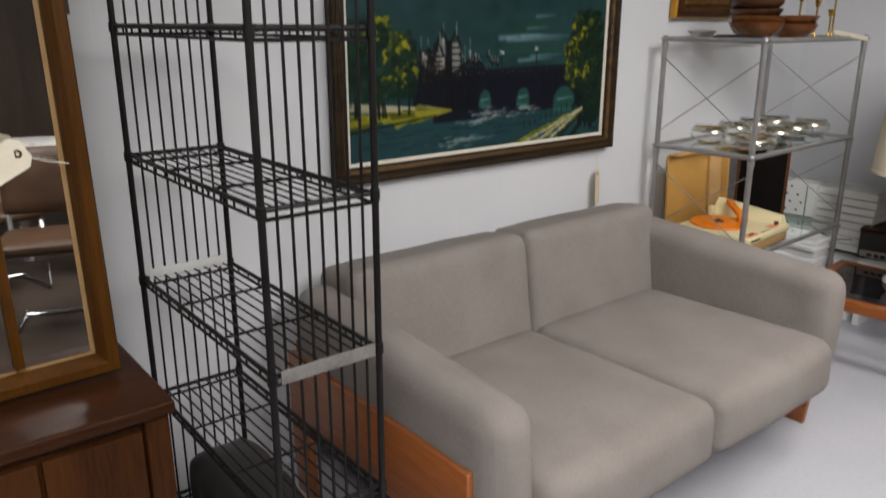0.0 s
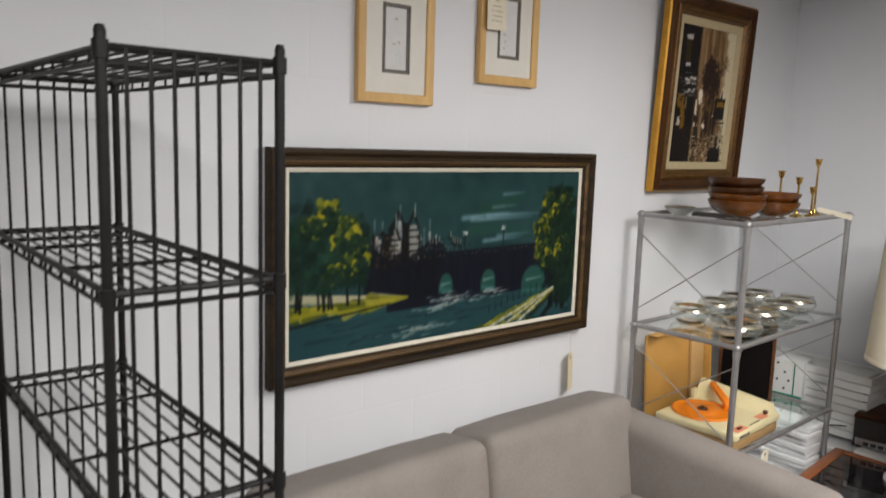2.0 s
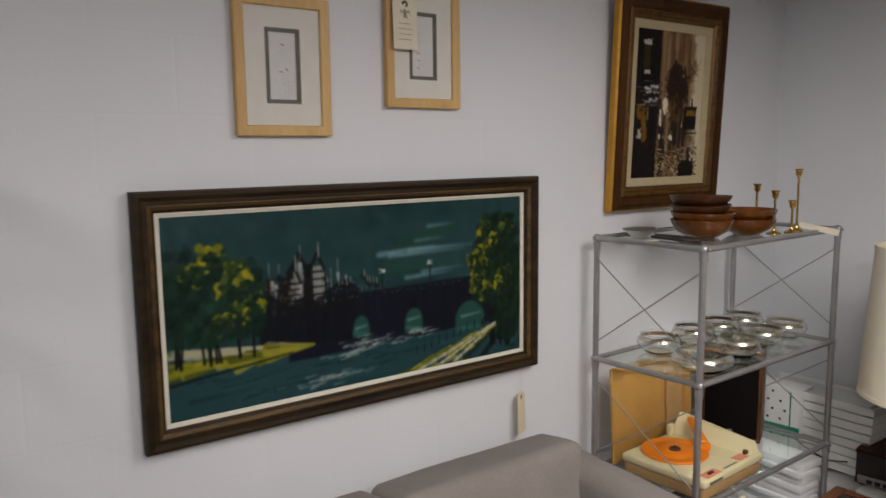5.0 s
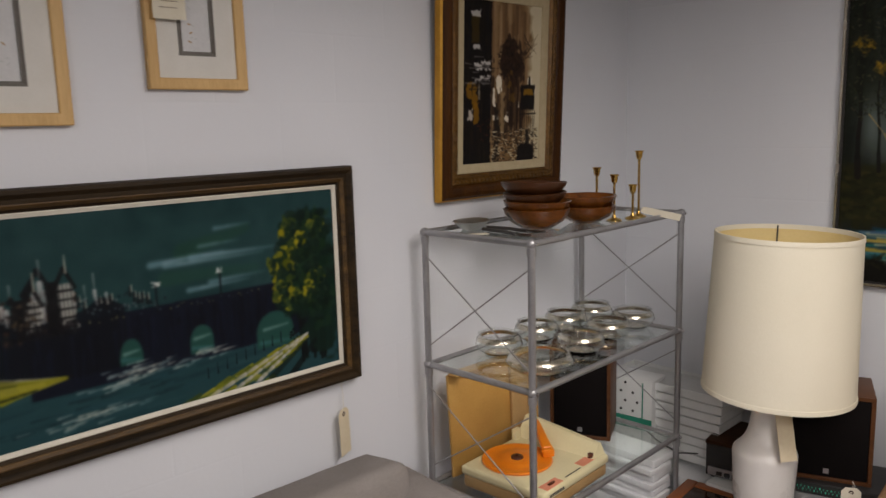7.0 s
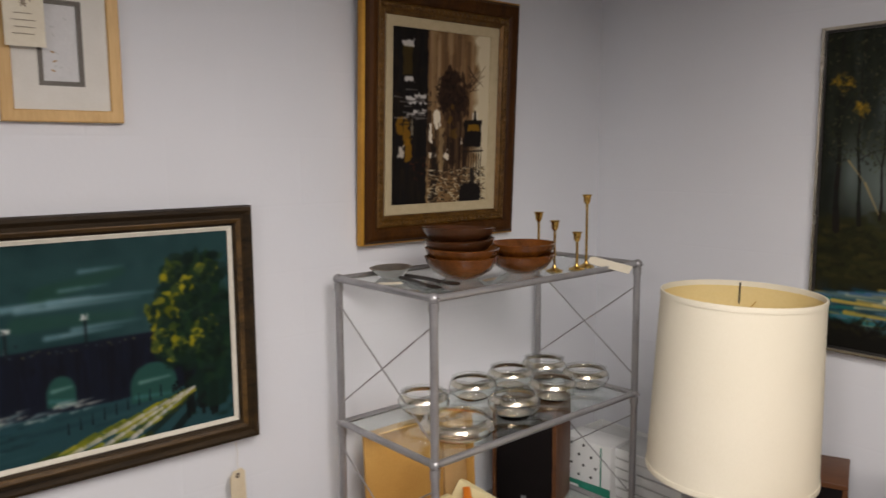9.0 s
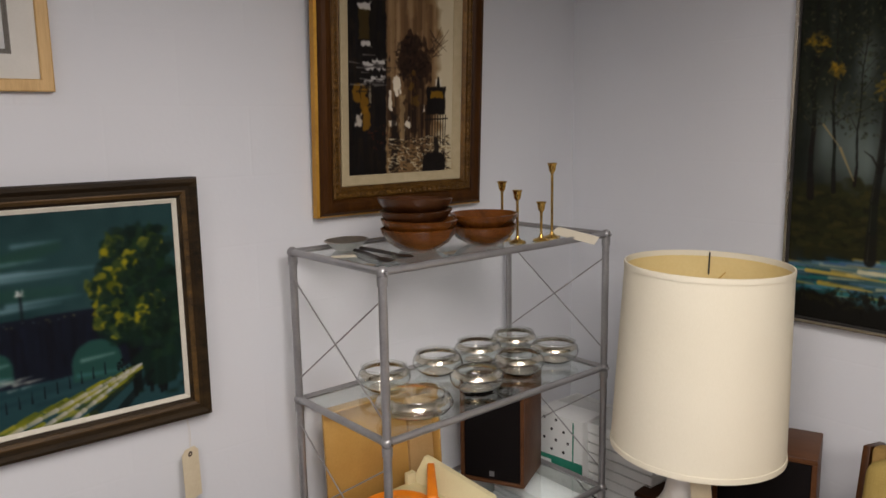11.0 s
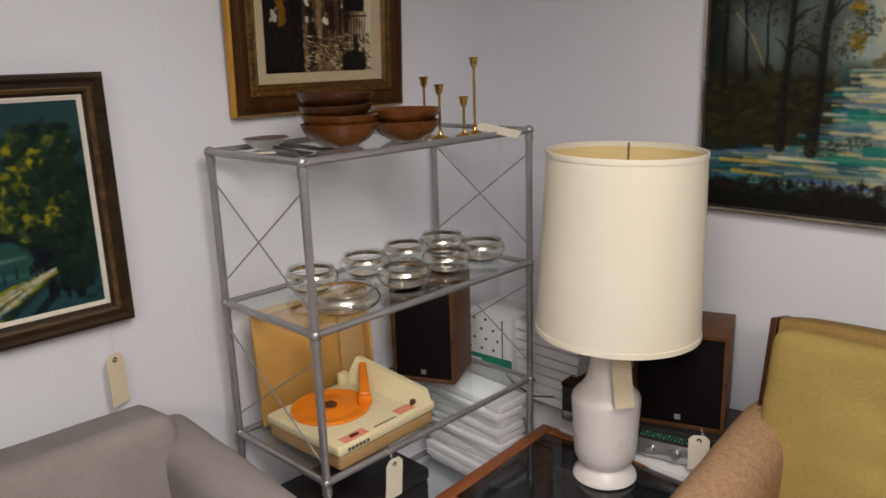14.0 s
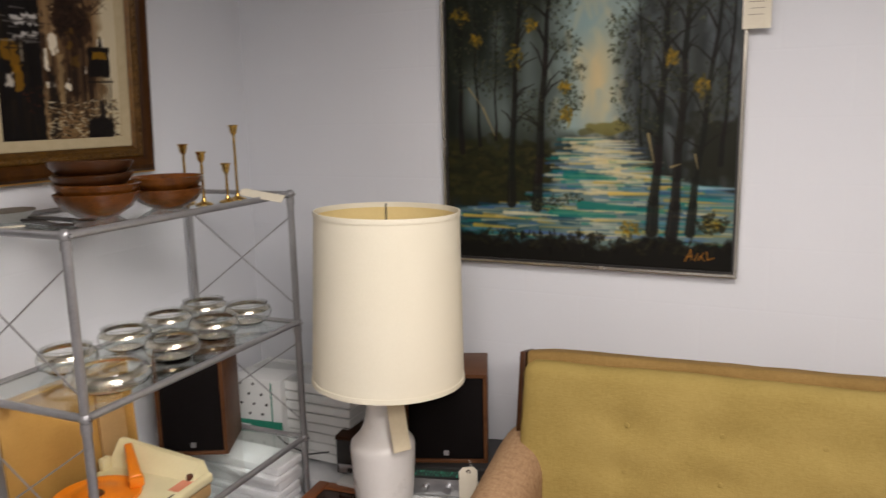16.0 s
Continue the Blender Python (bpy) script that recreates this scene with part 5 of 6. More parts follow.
part("mirror_glass", box(-MW / 2 + 0.05, MW / 2 - 0.05, -0.006, 0.0, 0.05, MH - 0.05), M_MIRROR, mi)
part("backing", box(-MW / 2 + 0.02, MW / 2 - 0.02, 0.001, 0.012, 0.01, MH - 0.02), M_TAN_DARK, mi)
part("hinge", box(MW / 2 - 0.004, MW / 2 + 0.008, -0.02, 0.0, 0.72, 0.79, 0.002), M_BLACK, mi)
tag_card(pose(-3.888, -0.545, 1.222, 0, 62, 0), 0.062, 0.12, "cream price tag hanging against the mirror", string_to=(0.066, 0.010, 0.046), bars=0, material=M_TAG_PALE)

# ---------------------------------------------------------------- taupe loveseat
lv = thing("loveseat", "taupe upholstered two-seat loveseat with teak side panels", "sofa", pose(-2.340, 0, 0))
half = 0.836
for s in (-1, 1):
    x0, x1 = (s * half - 0.014, s * half + 0.014)
    plank = box(x0, x1, -0.985, -0.13, 0.25, 0.475, 0.006, 3)
    part("side_panel", plank, M_TEAK, lv, "oiled teak side panel")
    for y0, y1 in ((-0.985, -0.885), (-0.23, -0.13)):
        lg = box(x0 + 0.001, x1 - 0.001, y0 + 0.002, y1, 0.0, 0.252, 0.005)
        for v in lg.verts:
            if v.co.z < 0.1:
                v.co.y += 0.02 if y0 < -0.5 else -0.02
        part("leg", lg, M_TEAK, lv)
part("front_rail", box(-half + 0.02, half - 0.02, -0.945, -0.91, 0.15, 0.235, 0.005), M_TEAK_X, lv)
part("back_rail", box(-half + 0.02, half - 0.02, -0.16, -0.12, 0.15, 0.5, 0.005), M_TEAK_X, lv)
part("deck", box(-half + 0.02, half - 0.02, -0.92, -0.16, 0.205, 0.245, 0.005), M_GREY_CLOTH, lv)
for s in (-1, 1):
    c = cushion(0.692, 0.77, 0.205, 0.055, (0.002, 0.014, 0.012), 18, seed=s * 3, wrinkle=0.003)
    part("seat_cushion", moved(c, pose(s * 0.347, -0.715, 0.318, -1.5, 0, 0)), M_GREY_CLOTH, lv)
    c = cushion(0.724, 0.225, 0.49, 0.042, (0.002, 0.012, 0.006), 18, seed=s * 5 + 1, wrinkle=0.003)
    part("back_cushion", moved(c, pose(0.010 + s * 0.3625, -0.228, 0.482, -9, 0, 0)), M_GREY_CLOTH, lv)
    c = cushion(0.150, 0.93, 0.375, 0.058, (0.006, 0.010, 0.004), 18, seed=s * 7 + 2, wrinkle=0.003)
    for v in c.verts:
        k = (v.co.y + 0.465) / 0.93
        rise = min(1.0, max(0.0, (v.co.z + 0.17) / 0.3))
        v.co.z += (0.055 * k - 0.03) * rise
        v.co.x += s * 0.012 * (1 - k) * rise
    part("arm_cushion", moved(c, pose(s * 0.750, -0.585, 0.464)), M_GREY_CLOTH, lv)

# ---------------------------------------------------------------- silver shelf unit
SL, SW = 0.909, 0.444
SM = pose(-1.3125, -0.523, 0, 0, 0, 1.6)
su = thing("shelf_unit", "silver tubular shelf unit with glass shelves and cross braces", "shelf", SM)
TIERS = (1.375, 0.922, 0.492, 0.085)
for x in (0, SL):
    for y in (0, SW):
        pb = bmesh.new()
        zs = [0.012] + sorted(TIERS)
        for z0, z1 in zip(zs, zs[1:]):
            rod((x, y, z0), (x, y, z1), 0.0116, 12, bm=pb)
        rod((x, y, 0.0), (x, y, 0.014), 0.013, 12, bm=pb)
        for z in TIERS:
            own = bmesh.new()
            bmesh.ops.create_uvsphere(own, u_segments=14, v_segments=9, radius=0.0165)
            join(pb, moved(own, Matrix.Translation((x, y, z))))
            rod((x, y, z - 0.036), (x, y, z - 0.012), 0.0142, 12, bm=pb)
        post = part("post", pb, M_STEEL, su)
        for z in TIERS:
            sy = -1 if y == 0 else 1
            part("bolt", rod((x, y + sy * 0.0145, z), (x, y + sy * 0.0215, z), 0.0058, 10, r1=0.004), M_BOLT, post)
for z in TIERS:
    for y in (0, SW):
        r = rod((0.012, y, z), (SL - 0.012, y, z), 0.0105, 10)
        box(0.014, SL - 0.014, y - 0.010 if y else y + 0.002, y - 0.002 if y else y + 0.010, z - 0.010, z - 0.007, bm=r)
        part("rail", r, M_STEEL, su)
    for x in (0, SL):
        r = rod((x, 0.012, z), (x, SW - 0.012, z), 0.0105, 10)
        box(x - 0.010 if x else x + 0.002, x - 0.002 if x else x + 0.010, 0.014, SW - 0.014, z - 0.010, z - 0.007, bm=r)
        part("rail", r, M_STEEL, su)
    pane = part("glass_shelf", box(0.0125, SL - 0.0125, 0.0125, SW - 0.0125, z - 0.004, z + 0.002, 0.0008, 1), M_SHELF_GLASS, su, "clear glass pane")
    pane.visible_shadow = False
for hi, lo in zip(TIERS, TIERS[1:]):
    for x in (0, SL):
        xx = x + (0.004 if x else -0.004)
        for (ya, za), (yb, zb) in (((0.004, hi - 0.075), (SW - 0.004, lo + 0.065)), ((SW - 0.004, hi - 0.075), (0.004, lo + 0.065))):
            br = rod((xx, ya, za), (xx + (0.004 if ya < 0.1 else -0.004), yb, zb), 0.0023, 8)
            part("cross_brace", br, M_STEEL, su)


def on_shelf(x, y, z, rz=0.0):
    """A pose from world x and y, at a height."""
    return pose(x, y, z, 0, 0, rz)


ZT, ZM, ZL, ZB = 1.377, 0.924, 0.494, 0.087

# bowls on the top shelf
def wooden_bowl(x, y, z, r, h, label, tilt=0.0, turn=0.0, material=None):
    t = 0.007
    prof = [(0, 0), (r * 0.42, 0), (r * 0.5, 0.004), (r * 0.80, h * 0.38), (r * 0.95, h * 0.75), (r, h), (r - t * 0.6, h + 0.002), (r - t, h - 0.002), (r * 0.92 - t, h * 0.7), (r * 0.76 - t, h * 0.38 + 0.004), (r * 0.4, 0.010), (0, 0.009)]
    ob = part("wooden_bowl", lathe(prof, 44), material or M_BOWL)
    ob.matrix_basis = pose(x, y, z, tilt, 0, turn)
    return tagged(ob, label, "bowl", "wooden salad bowls")


bx, by = -1.042, -0.324
z = ZT
for k, (r, h) in enumerate(((0.112, 0.066), (0.113, 0.058), (0.106, 0.05), (0.110, 0.052))):
    wooden_bowl(bx + (0.0, 0.003, -0.004, -0.01)[k], by + (0, 0.002, 0.004, 0.004)[k], z, r, h, ("turned brown wooden bowl at the bottom of a stack" if k == 0 else "turned amber wooden bowl nested in a stack" if k == 1 else "dark walnut-brown wooden bowl nested in a stack"), (0, 1, -1.5, 3.0)[k], 40 * k, M_BOWL if k < 2 else M_BOWL_DARK)
    z += (0.033, 0.036, 0.032, 0.03)[k]
z = ZT
for k, (r, h) in enumerate(((0.104, 0.058), (0.105, 0.055))):
    wooden_bowl(-0.829 + 0.003 * k, -0.368, z, r, h, "turned brown wooden bowl in the lower stack", 0, 70 * k)
    z += 0.038
dish = thing("pewter_dish", "small pewter shell dish on the glass shelf", "dish", pose(-1.190, -0.165, ZT, 0, 0, 20))
part("bowl", moved(lathe([(0, 0.0), (0.022, 0.0), (0.03, 0.004), (0.052, 0.026), (0.056, 0.028), (0.052, 0.030), (0.03, 0.010), (0, 0.006)], 28), Matrix.Diagonal((1.35, 1.1, 1.05, 1))), M_PEWTER, dish)
part("handle", tube([(0.062, 0, 0.019), (0.078, 0, 0.021), (0.090, 0.004, 0.023), (0.096, 0.010, 0.022)], 0.005, 8), M_PEWTER, dish)
for k, (dx, rz) in enumerate(((-0.012, -100), (0.012, -88))):
    sv = thing("salad_server", "dark horn salad server lying on the glass shelf", "utensil", pose(-1.195 + dx, -0.250, ZT + 0.003 + 0.004 * k, 0, 0, rz), "salad servers")
    part("handle", tube([(-0.02, 0, 0.004), (0.07, 0, 0.006), (0.15, 0, 0.004)], 0.006, 8), M_EBONY, sv)
    part("blade", moved(lathe([(0, -0.003), (0.020, -0.001), (0.024, 0.003), (0.020, 0.003), (0, 0.0)], 20), pose(0.180, 0, 0.004) @ Matrix.Diagonal((1.6, 0.8, 1, 1))), M_EBONY, sv)


pl = part("price_label", box(-0.034, 0.034, -0.018, 0.018, 0.0, 0.0008), M_TAG_PALE, m=pose(-1.262, -0.262, ZT, 0, 0, -25))
tagged(pl, "small cream price label lying on the glass shelf", "price label")


def candlestick(x, y, h, tall):
    c = thing("candlestick", ("tall " if tall else "short ") + "slender brass tulip candlestick on the glass shelf", "candlestick", pose(x, y, ZT), "brass candlesticks")
    part("base", lathe([(0, 0), (0.026, 0), (0.027, 0.003), (0.020, 0.006), (0.008, 0.011), (0.005, 0.02), (0, 0.02)], 28), M_BRASS, c)
    part("stem", rod((0, 0, 0.015), (0, 0, h - 0.028), 0.0042, 12), M_BRASS, c)
    cup = lathe([(0, h - 0.032), (0.005, h - 0.031), (0.010, h - 0.024), (0.0115, h - 0.015), (0.0125, h - 0.006), (0.0165, h), (0.0155, h + 0.001), (0.010, h - 0.006), (0.009, h - 0.016), (0, h - 0.018)], 24)
    part("cup", cup, M_BRASS, c)


candlestick(-0.590, -0.430, 0.236, True)
candlestick(-0.658, -0.448, 0.120, False)
candlestick(-0.738, -0.424, 0.160, False)
candlestick(-0.722, -0.340, 0.182, False)
tz = Vector((-0.05, 0.115, 0.022)).normalized()
tx = Vector((-0.75, -0.4, -0.36))
tx = (tx - tz * tx.dot(tz)).normalized()
ty = tz.cross(tx)
ft = tag_card(Matrix(((tx.x, ty.x, tz.x, -0.588), (tx.y, ty.y, tz.y, -0.440), (tx.z, ty.z, tz.z, ZT + 0.026), (0, 0, 0, 1))), 0.048, 0.14, "cream price tag lying over the shelf edge", bars=0, material=M_TAG_PALE)


# silver-banded glass bowls on the middle shelf
def glass_bowl(x, y, r, h, label):
    g = thing("glass_bowl", label, "bowl", pose(x, y, ZM), "silver-banded glass bowls")
    t = 0.0022
    outer = [(0, 0), (r * 0.45, 0), (r * 0.62, h * 0.05), (r * 0.92, h * 0.3), (r, h * 0.52), (r * 0.93, h * 0.78), (r * 0.80, h * 0.90), (r * 0.80, h * 0.96), (r * 0.87, h)]
    inner = [(max(q - t, 0), max(z, 0.004)) for q, z in outer[::-1]]
    inner[0] = (r * 0.87 - t * 0.6, h + 0.0006)
    gl = part("glass", lathe(outer + inner[:-1] + [(0, 0.004)], 40), M_GLASS, g)
    gl.visible_shadow = False
    part("silver_band", moved(lathe([(r * 0.80 - 0.004, h * 0.885), (r * 0.93 - 0.004, h * 0.77), (r * 0.965 - 0.004, h * 0.66), (r * 0.96 - 0.005, h * 0.66), (r * 0.925 - 0.005, h * 0.77), (r * 0.795 - 0.005, h * 0.885)], 40, close=True), Matrix.Identity(4)), M_SILVER, g, "mirrored silver band")
    part("silver_base", lathe([(0, 0.0048), (r * 0.44, 0.0048), (r * 0.58, h * 0.075), (r * 0.56, h * 0.085), (r * 0.42, 0.0056), (0, 0.0056)], 40), M_SILVER, g, "silvered foot")


glass_bowl(-1.135, -0.408, 0.112, 0.066, "large shallow silver-banded glass bowl")
for gx, gy in ((-1.080, -0.180), (-0.860, -0.172), (-0.872, -0.380), (-0.670, -0.163), (-0.660, -0.352), (-0.494, -0.160), (-0.478, -0.342)):
    glass_bowl(gx, gy, 0.084, 0.076, "small silver-banded glass bowl on the glass shelf")

# child's record player on the lower shelf
TTX, TTY = -1.078, -0.332
rp = thing("record_player", "cream and tan portable record player with orange turntable", "record player", pose(TTX, TTY, ZL, 0, 0, 3.5))
part("case", box(-0.192, 0.192, -0.175, 0.160, 0.004, 0.052, 0.012, 3), M_TAN_DARK, rp, "tan plastic lower case")
for fx in (-0.16, 0.16):
    for fy in (-0.13, 0.12):
        part("foot", rod((fx, fy, 0), (fx, fy, 0.006), 0.012, 10), M_BLACK, rp)
deck = box(-0.197, 0.197, -0.180, 0.165, 0.049, 0.082, 0.010, 3)
part("deck", deck, M_CREAM, rp, "cream plastic deck")
part("platter", moved(lathe([(0, 0), (0.118, 0), (0.122, 0.004), (0.120, 0.010), (0.110, 0.011), (0.104, 0.0085), (0.070, 0.0085), (0.066, 0.011), (0.030, 0.011), (0.0, 0.011)], 48), pose(-0.048, 0.036, 0.082)), M_ORANGE, rp, "orange turntable platter")
part("spindle_cap", moved(lathe([(0, 0.0), (0.022, 0.0), (0.020, 0.006), (0.006, 0.007), (0.005, 0.014), (0, 0.015)], 20), pose(-0.048, 0.036, 0.0928)), M_BROWN_PLASTIC, rp)
wedge = bmesh.new()
prof = [(0.163, 0.080), (0.163, 0.148), (0.145, 0.148), (-0.150, 0.116), (-0.166, 0.080)]
ws = [[wedge.verts.new((0.192 if k else (0.118 if zz < 0.09 else 0.174), yy, zz)) for yy, zz in prof] for k in (0, 1)]
for k in range(5):
    wedge.faces.new((ws[0][k], ws[0][(k + 1) % 5], ws[1][(k + 1) % 5], ws[1][k]))
wedge.faces.new(ws[0])
wedge.faces.new(ws[1][::-1])
part("side_wall", wedge, M_CREAM, rp)
bw = box(0.085, 0.120, 0.143, 0.163, 0.080, 0.120, 0.004)
part("back_wall", bw, M_CREAM, rp)
arm = box(-0.016, 0.016, -0.10, 0.07, 0.0, 0.022, 0.006, 3)
for v in arm.verts:
    k = (v.co.y + 0.10) / 0.17
    v.co.z += 0.035 * k
    v.co.x *= 0.75 + 0.35 * (1 - k)
box(-0.021, 0.021, -0.118, -0.085, -0.010, 0.018, 0.005, bm=arm)
part("tone_arm", moved(arm, pose(0.100, 0.044, 0.101, 0, 0, -40)), M_ORANGE, rp, "orange tone arm")
part("sticker", box(0.055, 0.145, -0.165, -0.128, 0.0818, 0.0828), M_SALMON, rp, "salmon dial sticker")
part("knob", rod((0.130, -0.146, 0.0825), (0.130, -0.146, 0.097), 0.011, 14, r1=0.009), M_BROWN_PLASTIC, rp)
part("sticker", box(-0.165, -0.075, -0.172, -0.136, 0.0818, 0.0828), M_SALMON, rp, "salmon control sticker")
part("slider", box(-0.135, -0.105, -0.160, -0.150, 0.0828, 0.089, 0.002), M_BROWN_PLASTIC, rp)
for k in range(6):
    part("writing_mark", box(-0.165 + k * 0.014, -0.155 + k * 0.014, -0.1812, -0.1798, 0.060, 0.070), M_INK, rp)
part("writing_line", box(-0.05, 0.04, -0.165, -0.160, 0.0818, 0.0826), M_INK, rp)
lid = thing("carry_case_cover", "tan plastic carrying cover standing open behind the record player", "cover", pose(-1.054, -0.120, ZL, -3, 0, 0))
lb = box(-0.205, 0.205, 0.0, 0.012, 0.004, 0.375, 0.004)
part("panel", lb, M_TAN_PLASTIC, lid)
# darker tan slab standing in for the cover's right inner wall
part("inner_wall", box(0.105, 0.205, -0.016, -0.0005, 0.004, 0.345, 0.004), M_TAN_DARK, lid)
for x0, x1 in ((0.2055, 0.213),):
    part("rim", box(x0, x1, -0.05, 0.012, 0.004, 0.375, 0.003), M_TAN_PLASTIC, lid)
part("rim", box(-0.205, 0.205, -0.05, -0.0005, 0.3752, 0.383, 0.003), M_TAN_PLASTIC, lid)
tag_card(pose(-1.098, -0.560, 0.492, 3, 4, 4), 0.066, 0.125, "manila price tag hung from the shelf rail", string_to=(-0.012, 0.036, 0.022), bars=0, material=M_TAG_PALE)


# loudspeakers
def loudspeaker(m, w, h, d, label):
    s = thing("loudspeaker", label, "speaker", m, "pair of loudspeakers")
    cb = box(-w / 2, w / 2, 0.0, d, 0, h, 0.003)
    part("cabinet", cb, M_SPK_WOOD, s, "walnut veneer cabinet")
    lip = bmesh.new()
    e = 0.014
    for x0, x1, z0, z1 in ((-w / 2, w / 2, 0, e), (-w / 2, w / 2, h - e, h), (-w / 2, -w / 2 + e, e, h - e), (w / 2 - e, w / 2, e, h - e)):
        box(x0, x1, -0.012, -0.0003, z0, z1, 0.0015, 1, bm=lip)
    part("front_edge", lip, M_SPK_WOOD, s)
    part("grille", box(-w / 2 + e + 0.001, w / 2 - e - 0.001, -0.010, -0.0005, e + 0.001, h - e - 0.001, 0.003), M_GRILLE, s, "black grille cloth")
    part("badge", box(-0.009, 0.009, -0.012, -0.0105, 0.028, 0.046), M_ALU, s)
    return s


loudspeaker(pose(-0.665, -0.228, ZL, 0, 0, -63), 0.235, 0.37, 0.195, "walnut loudspeaker with black grille on the shelf unit")

# corner clutter: low white bench, stacked sheets, cartons
bn = thing("low_bench", "low white bench along the wall under the stereo", "bench", pose(0, 0, 0))
part("top", box(-0.385, -0.012, -1.20, -0.615, 0.30, 0.335, 0.004), M_WHITE_CARD, bn)
for y in (-1.17, -0.64):
    part("leg_panel", box(-0.36, -0.02, y - 0.015, y + 0.015, 0.0, 0.30), M_WHITE_CARD, bn)
rs = random.Random(11)
zz = 0.0
for k in range(14):
    th = rs.uniform(0.022, 0.036)
    j, jx = rs.uniform(-0.02, 0.02), rs.uniform(-0.02, 0.015)
    if zz + th > 0.37:
        break
    sheet = part("foam_board", box(-0.068, 0.068, -0.19, 0.19, 0, th - 0.003, 0.004), M_WHITE_SHEET)
    sheet.matrix_basis = pose(-0.488 + jx * 0.7, -0.30 + j * 0.3, ZB + zz + 0.002, 0, 0, rs.uniform(-4, 4))
    tagged(sheet, "white foam board in a loose stack on the bottom shelf", "board", "stacked white boards")
    zz += th
zz = 0.0
while zz < 0.30:
    th = min(rs.uniform(0.026, 0.045), 0.333 - zz)
    sheet = part("foam_board", box(-0.165, 0.165, -0.265, 0.265, 0, th - 0.002, 0.004), M_WHITE_SHEET)
    sheet.matrix_basis = pose(-0.196 + rs.uniform(-0.012, 0.018), -0.318 + rs.uniform(-0.015, 0.015), zz, 0, 0, rs.uniform(-1.5, 1.5))
    tagged(sheet, "white foam board in the pile filling the corner", "board", "stacked white boards")
    zz += th
cb = thing("record_case", "black hard case standing on the bottom glass shelf", "case", pose(-1.04, -0.32, ZB))
part("body", box(-0.20, 0.20, -0.10, 0.18, 0.002, 0.165, 0.01, 2), M_BLACK, cb)
part("lid", box(-0.203, 0.203, -0.103, 0.183, 0.167, 0.21, 0.01, 2), M_BLACK, cb)

crt = thing("carton", "white paper carton with a green printed band and dots", "box", pose(-0.325, -0.225, 0.335, 0, 0, -84))
part("body", box(-0.11, 0.11, 0.0, 0.13, 0.0, 0.315, 0.003), M_WHITE_CARD, crt)
part("green_band", box(-0.1105, 0.1105, -0.002, -0.0004, 0.095, 0.150), M_GREEN, crt, "green printed band")
part("pale_band", box(-0.1105, 0.1105, -0.002, -0.0004, 0.002, 0.093), M_GREY_PLASTIC, crt)
part("printed_stripe", box(0.066, 0.072, -0.003, -0.0022, 0.10, 0.305), M_GREEN, crt)
for k in range(11):
    part("printed_dot", moved(lathe([(0, 0), (0.006, 0), (0.006, 0.001), (0, 0.001)], 8), pose(-0.085 + (k % 3) * 0.055 + (0.02 if (k // 3) % 2 else 0), -0.0005, 0.175 + (k // 3) * 0.040, 90, 0, 0)), M_BLACK, crt)
part("writing_line", box(-0.085, -0.03, -0.003, -0.0022, 0.118, 0.132), M_WHITE_CARD, crt)
yl = part("label_card", box(-0.155, -0.113, 0.0, 0.012, 0.10, 0.22, 0.002), M_TAN_PLASTIC, crt, "yellow card flap")
bk = thing("plastic_crate", "white slotted plastic crate in the corner", "crate", pose(-0.175, -0.36, 0.335, 0, 0, -90))
CW, CD, CH = 0.235, 0.095, 0.31
for k in range(8):
    z0 = k * 0.039
    own = bmesh.new()
    g = 1 + 0.12 * k / 7
    for x0, x1, y0, y1 in ((-CW * g, CW * g, -CD * g, -CD * g + 0.006), (-CW * g, CW * g, CD * g - 0.006, CD * g), (-CW * g, -CW * g + 0.006, -CD * g + 0.006, CD * g - 0.006), (CW * g - 0.006, CW * g, -CD * g + 0.006, CD * g - 0.006)):
        box(x0, x1, y0, y1, z0 + 0.001, z0 + (0.034 if k < 7 else 0.036), 0.002, 1, bm=own)
    part("slat", own, M_WHITE_CARD, bk)
for xx in (-0.2, -0.1, 0.0, 0.1, 0.2):
    part("rib", box(xx * 1.05 - 0.008, xx * 1.05 + 0.008, -CD + 0.006, -CD + 0.010, 0, CH - 0.01), M_GREY_PLASTIC, bk)
part("inner_tub", box(-CW + 0.009, CW - 0.009, -CD + 0.011, CD - 0.009, 0.0, 0.30), M_GREY_PLASTIC, bk)

dk = thing("tape_deck", "dark walnut-topped stereo tape deck on the low bench", "stereo deck", pose(-0.195, -0.735, 0.335, 0, 0, -82))
part("case", box(-0.165, 0.165, -0.12, 0.14, 0.006, 0.135, 0.004), M_BLACK, dk)
part("wood_top", box(-0.168, 0.168, -0.122, 0.142, 0.1355, 0.150, 0.003), M_WALNUT, dk)
part("fascia", box(-0.155, 0.155, -0.126, -0.1205, 0.012, 0.045, 0.002), M_ALU, dk, "brushed aluminium fascia")
for k in range(4):
    part("foot", rod(((-0.14, 0.14)[k % 2], (-0.1, 0.12)[k // 2], 0), ((-0.14, 0.14)[k % 2], (-0.1, 0.12)[k // 2], 0.007), 0.012, 10), M_BLACK, dk)
    part("key", box(-0.12 + k * 0.03, -0.098 + k * 0.03, -0.134, -0.1265, 0.018, 0.034, 0.002), M_BLACK, dk)
rv = thing("receiver", "stereo receiver with glowing green dial under a loudspeaker", "receiver", pose(-0.215, -1.03, 0.335, 0, 0, -76))
part("case", box(-0.16, 0.16, -0.12, 0.13, 0.004, 0.112, 0.004), M_BLACK, rv)
